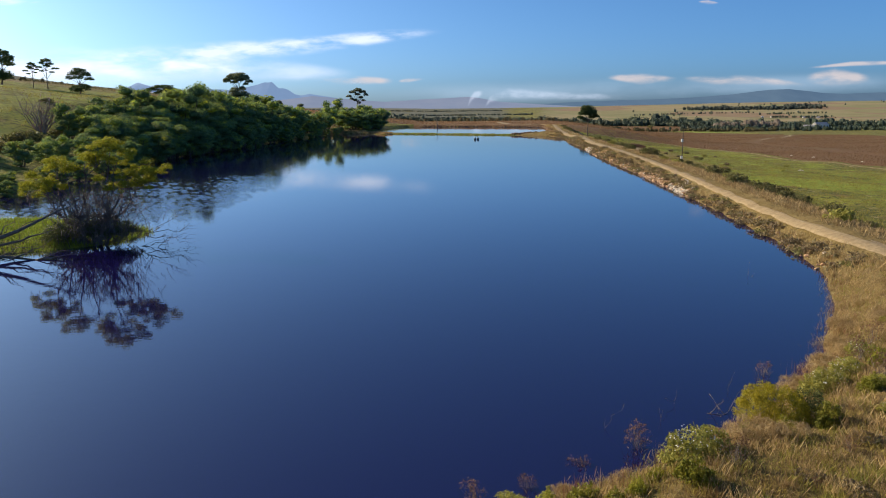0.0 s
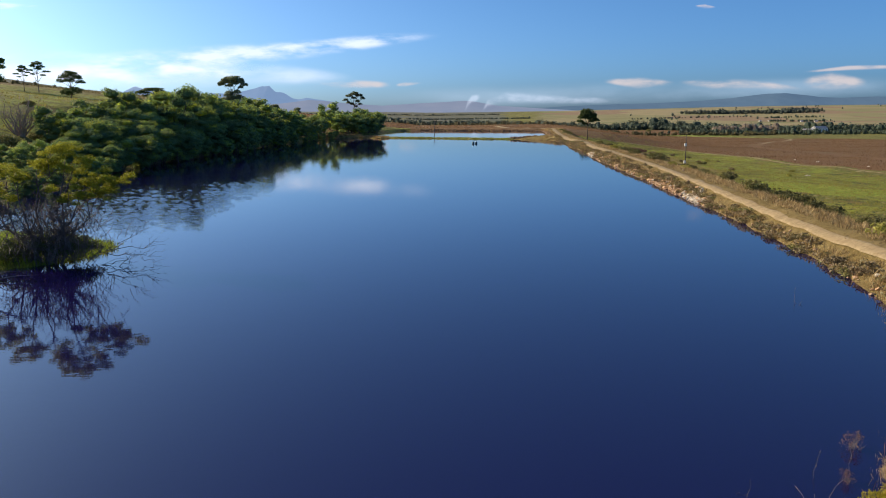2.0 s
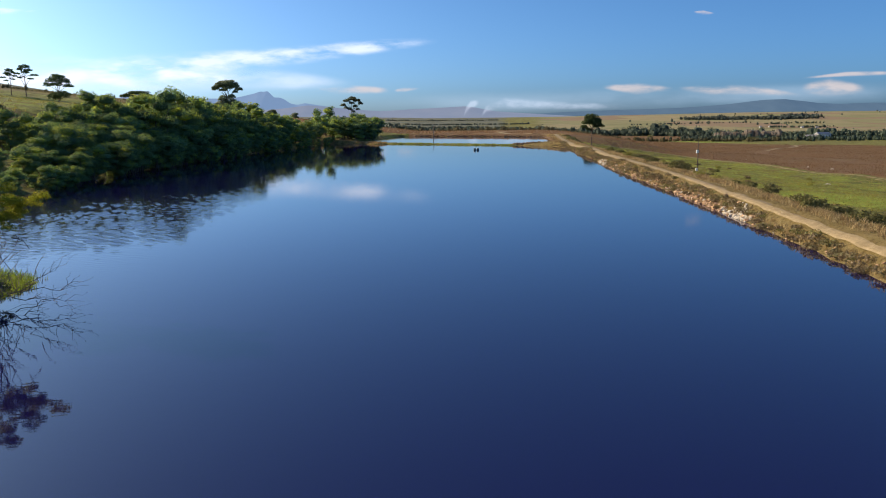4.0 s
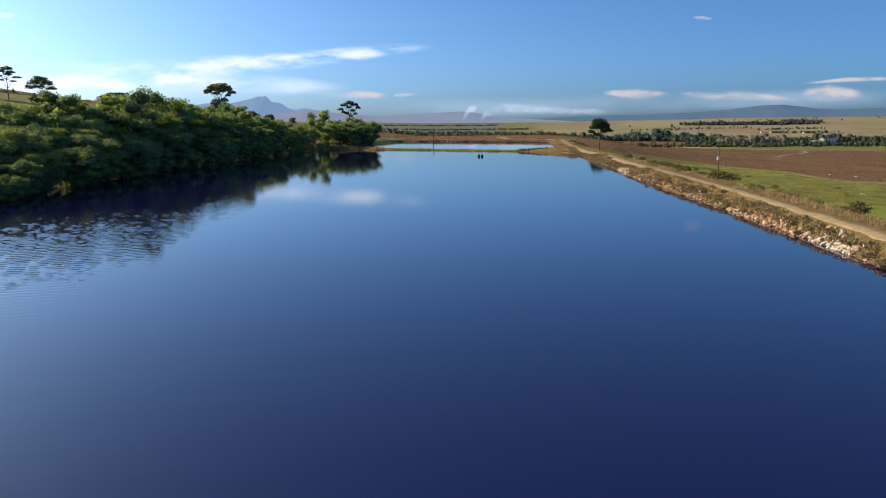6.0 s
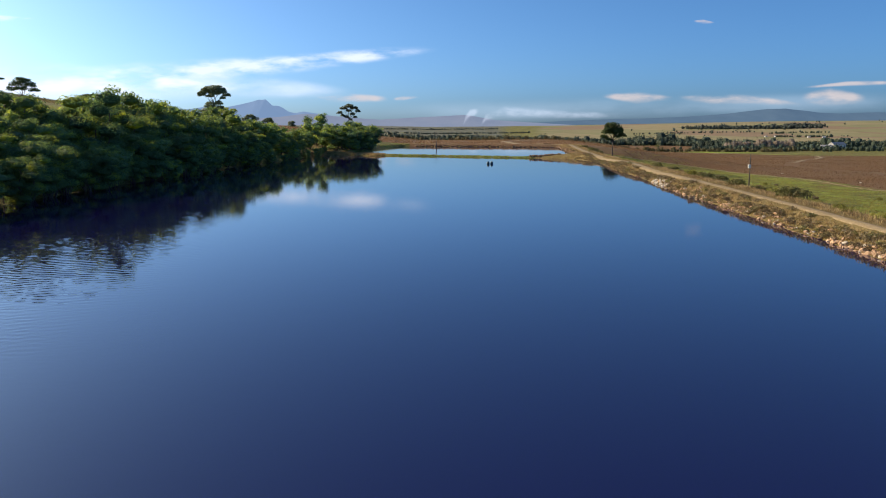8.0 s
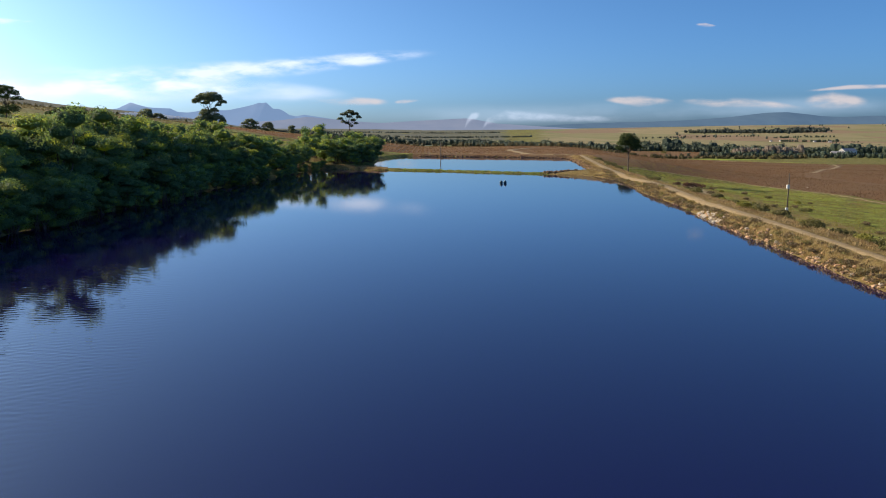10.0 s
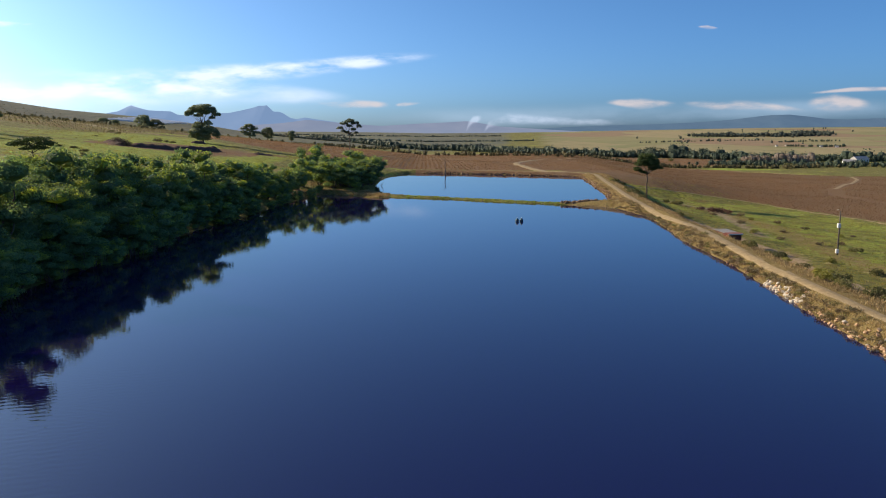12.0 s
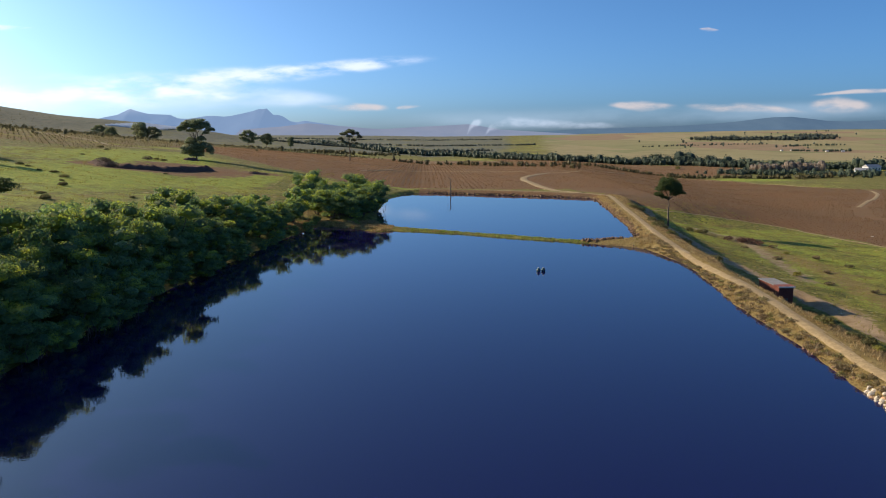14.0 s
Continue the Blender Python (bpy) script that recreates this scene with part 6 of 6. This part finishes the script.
def riprap(label, y0, y1, count, meshes, seed, big, mixin=()):
    r = random.Random(seed)
    top = empty("stone_riprap", pose(0, 0, 0), label, "stones", "heaps of stones along the dam")
    for _ in range(count):
        y = r.uniform(y0, y1)
        x = float(np.interp(y, [p[1] for p in SHORE_R], [p[0] for p in SHORE_R])) + abs(r.gauss(0.0, 0.75)) + 0.05
        s = big * r.uniform(0.4, 1.15)
        ob = hold(new("stone", r.choice(mixin if mixin and r.random() < 0.1 else meshes)), top)
        ob.matrix_basis = pose(x, y, max(zat(x, y), -0.1) + s * 0.12, r.uniform(-30, 30), r.uniform(-30, 30), r.uniform(0, 360)) @ Matrix.Diagonal((s, s * r.uniform(0.7, 1.2), s * r.uniform(0.6, 1), 1))
    return top


riprap("heap of pale whitish broken stones at the waterline", 104, 112, 95, whites, 121, 0.62, tan)
riprap("heap of orange-brown broken stones at the waterline", 112, 132, 150, tan, 122, 0.60, whites)
riprap("scattered tan stones along the dam's waterline", 132, 160, 110, tan, 123, 0.55, whites)
riprap("scattered orange-brown stones below the scrub", 160, 188, 100, tan, 128, 0.55, whites)
riprap("heap of pale broken stones at the waterline", 188, 200, 80, whites, 127, 0.62, tan)
riprap("a few brown stones along the dam's waterline", 200, 228, 24, dark, 124, 0.5)
riprap("a few tan stones on the grassy bank", 62, 104, 40, tan, 125, 0.40, whites)
riprap("dark brown stones along the dam's waterline", 228, 296, 50, dark, 126, 0.5)
wr = random.Random(130)
weir_heap = empty("stone_heap", pose(0, 0, 0), "low brown stone heaps at the weir's end", "stones", "heaps of stones along the dam")
for _ in range(70):
    c = wr.choice(((33.6, 303.6), (38.2, 303.4), (40.6, 303.2), (36.0, 303.4)))
    s = wr.uniform(0.4, 0.95)
    x, y = c[0] + wr.gauss(0, 0.8), c[1] + wr.gauss(0, 0.6)
    ob = hold(new("stone", wr.choice(dark)), weir_heap)
    ob.matrix_basis = pose(x, y, max(zat(x, y), 0) + wr.uniform(0, 0.3), wr.uniform(0, 90), 0, wr.uniform(0, 360)) @ Matrix.Diagonal((s, s, s, 1))

# ---- farm buildings and other far things ----
M_HROOF = rough_mat("house_roof", (0.30, 0.30, 0.31), (0.38, 0.37, 0.37), (0.25, 0.23, 0.22), 0.5, 4.0, 0.8, 0.1)
M_GLASS = rough_mat("dark_window", (0.03, 0.035, 0.04), (0.05, 0.055, 0.06), None, 1.0, 5.0, 0.15, 0.0, spec=0.6)


def house(x, y, turn, w, d, h, label):
    top = empty("farm_house", pose(x, y, zat(x, y) - 0.3, 0, 0, turn), label, "house", "far farm buildings")
    pile = Pile()
    pile.box(-w / 2, w / 2, -d / 2, d / 2, 0, h)
    part("wall", pile.mesh("wall", M_WHITE), top)
    v = [(-w / 2 - 0.5, -d / 2 - 0.5, h), (w / 2 + 0.5, -d / 2 - 0.5, h), (w / 2 + 0.5, d / 2 + 0.5, h), (-w / 2 - 0.5, d / 2 + 0.5, h), (-w / 2, 0, h + d * 0.32), (w / 2, 0, h + d * 0.32)]
    part("roof", mesh("roof", v, [(0, 1, 5, 4), (2, 3, 4, 5), (0, 4, 3), (1, 2, 5), (3, 2, 1, 0)], M_HROOF), top)
    for i in range(max(2, int(w / 4))):
        cx = -w / 2 + (i + 0.5) * w / max(2, int(w / 4))
        pile = Pile()
        pile.box(cx - 0.6, cx + 0.6, -d / 2 - 0.06, -d / 2 + 0.02, h * 0.35, h * 0.75)
        part("window", pile.mesh("window", M_GLASS), top)
    return top


house(470, 905, 15, 17, 8, 5.0, "white two-storey farm house with grey roof among trees")
house(444, 880, -20, 12, 7, 3.0, "low white farm building with grey roof")
house(436, 690, 10, 15, 8, 4.0, "white farm house with dark roof beyond the vineyard")
for x, y, w, t in ((741, 1665, 4, 5), (766, 1672, 6, 30), (796, 1590, 5, 0), (818, 1572, 6, -20)):
    house(x, y, t, w, 4.5, 2.0, "small white farm building far across the plain")

# white netting tunnels on the far slope
tun = empty("net_tunnel", pose(0, 0, 0), "long white crop tunnels on the far slope", "crop tunnel")
M_NET = leaf_mat("white_net", (0.86, 0.86, 0.86), (0.82, 0.83, 0.84), None, 0.30, 0.0, 0.8)
for i in range(9):
    x0, x1, y = -662 + i * 5, -556 + i * 3, 1690 + i * 13
    v, n = [], 9
    for xx in np.linspace(x0, x1, 12):
        for k in range(n):
            a = math.pi * k / (n - 1)
            v.append((xx, y + 6.2 * math.cos(a), zat(xx, y) - 0.5 + 3.4 * math.sin(a)))
    part("tunnel", mesh("tunnel", v, [(b * n + k, b * n + k + 1, b * n + n + k + 1, b * n + n + k) for b in range(11) for k in range(n - 1)], M_NET, True), tun)

# heaps of cleared brush and a long bank of dark earth on the slope
M_BRUSH = leaf_mat("cleared_brush", (0.055, 0.038, 0.026), (0.120, 0.085, 0.055), None, 0.1)
M_EARTH = rough_mat("dark_earth", (0.085, 0.045, 0.036), (0.120, 0.066, 0.048), (0.060, 0.036, 0.030), 0.5, 3.0, 0.95, 0.8)
gb = np.random.default_rng(140)


def earth_bank(line, w, h, label):
    """A bulldozed bank of earth: lumpy crest, sloping sides and ends."""
    pts = resample(catmull(line, False), 0.8)
    cross = np.linspace(-1, 1, 11)
    v, k = [], len(pts)
    for i, p in enumerate(pts):
        t = pts[min(i + 1, k - 1)] - pts[max(i - 1, 0)]
        t = t / np.linalg.norm(t)
        end = min(1.0, min(i, k - 1 - i) * 0.8 / (w * 0.8)) ** 0.6
        for c in cross:
            x, y = p[0] + t[1] * c * w * (0.4 + 0.6 * end), p[1] - t[0] * c * w * (0.4 + 0.6 * end)
            lump = 0.75 + 0.3 * noise.noise(Vector((x * 0.35, y * 0.35, 3.0))) + 0.25 * noise.noise(Vector((x * 1.1, y * 1.1, 5.0)))
            v.append((x, y, zat(x, y) - 0.12 + h * end * lump * (1 - abs(c) ** 1.6)))
    m = len(cross)
    q = (np.arange(k - 1)[:, None] * m + np.arange(m - 1)[None, :]).ravel()
    me = mesh("earth_bank", v, np.stack((q, q + 1, q + m + 1, q + m), 1), M_EARTH, True)
    return tagged(new("earth_bank", me), label, "earth bank", "earth banks on the slope")


earth_bank([(-128, 428), (-120, 431), (-111, 438), (-103, 452), (-99, 460)], 3.6, 2.6, "long bank of dark purple-brown bulldozed earth")
earth_bank([(-143, 440), (-136, 434), (-129, 424)], 3.0, 2.0, "lumpy bank of dark brown earth and roots")
earth_bank([(-126, 505), (-120, 512)], 2.6, 1.8, "short bank of dark brown earth under the gum tree")
earth_bank([(-84, 462), (-76, 470)], 2.6, 1.0, "low bank of red-brown earth")
for x, y, w, l, h in ((-117, 434, 2.6, 2, 1.8), (-137, 437, 4, 3, 2.2), (-131, 427, 4, 3, 2.0), (-141, 446, 3, 3, 1.6), (-134, 478, 2.4, 2, 1.4), (-107, 446, 2.4, 2, 1.6), (-82, 466, 2.2, 2, 1.0)):
    heap = empty("brush_heap", pose(x, y, zat(x, y) - 0.2), "dark brown heap of cleared brushwood", "brush heap", "brush heaps on the slope")
    crown_part([(0, 0, h * 0.4, w, l, h), (w * 0.5, 0, h * 0.3, w * 0.5, l * 0.6, h * 0.8)], M_BRUSH, heap, gb, 10, 0.6, name="brushwood", ratio=0.2)

# stones on the upper pond's far bank, and odd rocks in the fields
bankr = random.Random(160)
far_stones = empty("stone_riprap", pose(0, 0, 0), "dark reddish-brown stones along the upper pond's far bank", "stones", "heaps of stones along the dam")
BANK = resample(np.array([(47.5, 309), (52, 331), (57.5, 373), (62.9, 421), (58, 427.4), (31, 443), (8, 454), (-5, 459.6)]), 0.7)
for p in BANK:
    for _ in range(2 if p[1] > 418 else 1):
        x, y = p[0] + bankr.gauss(0.3, 0.5), p[1] + bankr.gauss(0.3, 0.5)
        s = bankr.uniform(0.4, 1.15)
        ob = hold(new("stone", bankr.choice(dark)), far_stones)
        ob.matrix_basis = pose(x, y, max(zat(x, y), 0) + s * 0.15, bankr.uniform(-30, 30), bankr.uniform(-30, 30), bankr.uniform(0, 360)) @ Matrix.Diagonal((s, s, s * 0.9, 1))
for x, y, s, mm, lab in ((155, 314, 2.2, whites[0], "pale flat rock at the vineyard's edge"), (151, 324, 1.8, whites[1], "pale flat rock at the vineyard's edge"), (156, 282, 1.6, whites[2], "pale flat rock at the vineyard's edge"),
                         (151, 380, 1.6, whites[3], "pale flat rock at the vineyard's edge"), (111, 237, 2.6, whites[1], "grey stone slab lying in the meadow"), (43.9, 253, 0.8, dark[0], "dark stump-like rock on the shore")):
    rock = tagged(new("field_rock", mm.copy()), lab, "rock")
    rock.matrix_world = pose(x, y, zat(x, y), 0, 0, bankr.uniform(0, 360)) @ Matrix.Diagonal((s, s * 0.7, s * 0.45, 1))
for x, y, s, k in ((75, 205, 1.6, 0), (332, 782, 4.5, 0), (287, 977, 4.0, 0), (100, 322, 1.6, 1), (102, 310, 1.3, 1), (86, 335, 1.3, 1), (98, 342, 1.5, 1), (104, 296, 1.1, 2), (88, 276, 1.2, 1), (110, 300, 1.0, 1), (90, 240, 1.3, 1), (100, 225, 1.1, 2), (84, 225, 1.0, 1), (118, 260, 1.0, 2)):
    stand(copy_thing((dam_bush, dam_brown, dam_grey)[k], Matrix()), x, y, dr.uniform(0, 360), s)

# a leafless bush on the slope over the inlet
bare = empty("bare_bush", pose(-72, 163, zat(-72, 163) - 0.2) @ Matrix.Diagonal((1.5, 1.3, 1.25, 1)), "leafless pinkish-grey bush on the slope", "bush")
pile, rb = Pile(), random.Random(150)
for i in range(26):
    t = Vector((rb.uniform(-3.2, 3.2), rb.uniform(-2, 2), rb.uniform(3.0, 6.2)))
    line = bent((rb.uniform(-0.6, 0.6), rb.uniform(-0.4, 0.4), -0.2), t, rb, 0.08, 5)
    pile.tube(line, [0.09, 0.075, 0.06, 0.045, 0.03, 0.012], 4)
    for _ in range(6):
        a = line[rb.randrange(2, 6)]
        pile.tube(bent(a, a + Vector((rb.uniform(-1, 1), rb.uniform(-0.8, 0.8), rb.uniform(0, 1.2))), rb, 0.1), [0.03, 0.026, 0.02, 0.015, 0.008], 3)
part("branch_tangle", pile.mesh("branch_tangle", rough_mat("pale_twigs", (0.30, 0.23, 0.18), (0.38, 0.30, 0.25), (0.22, 0.16, 0.13), 3.0, 20.0, 0.9, 0.3)), bare)
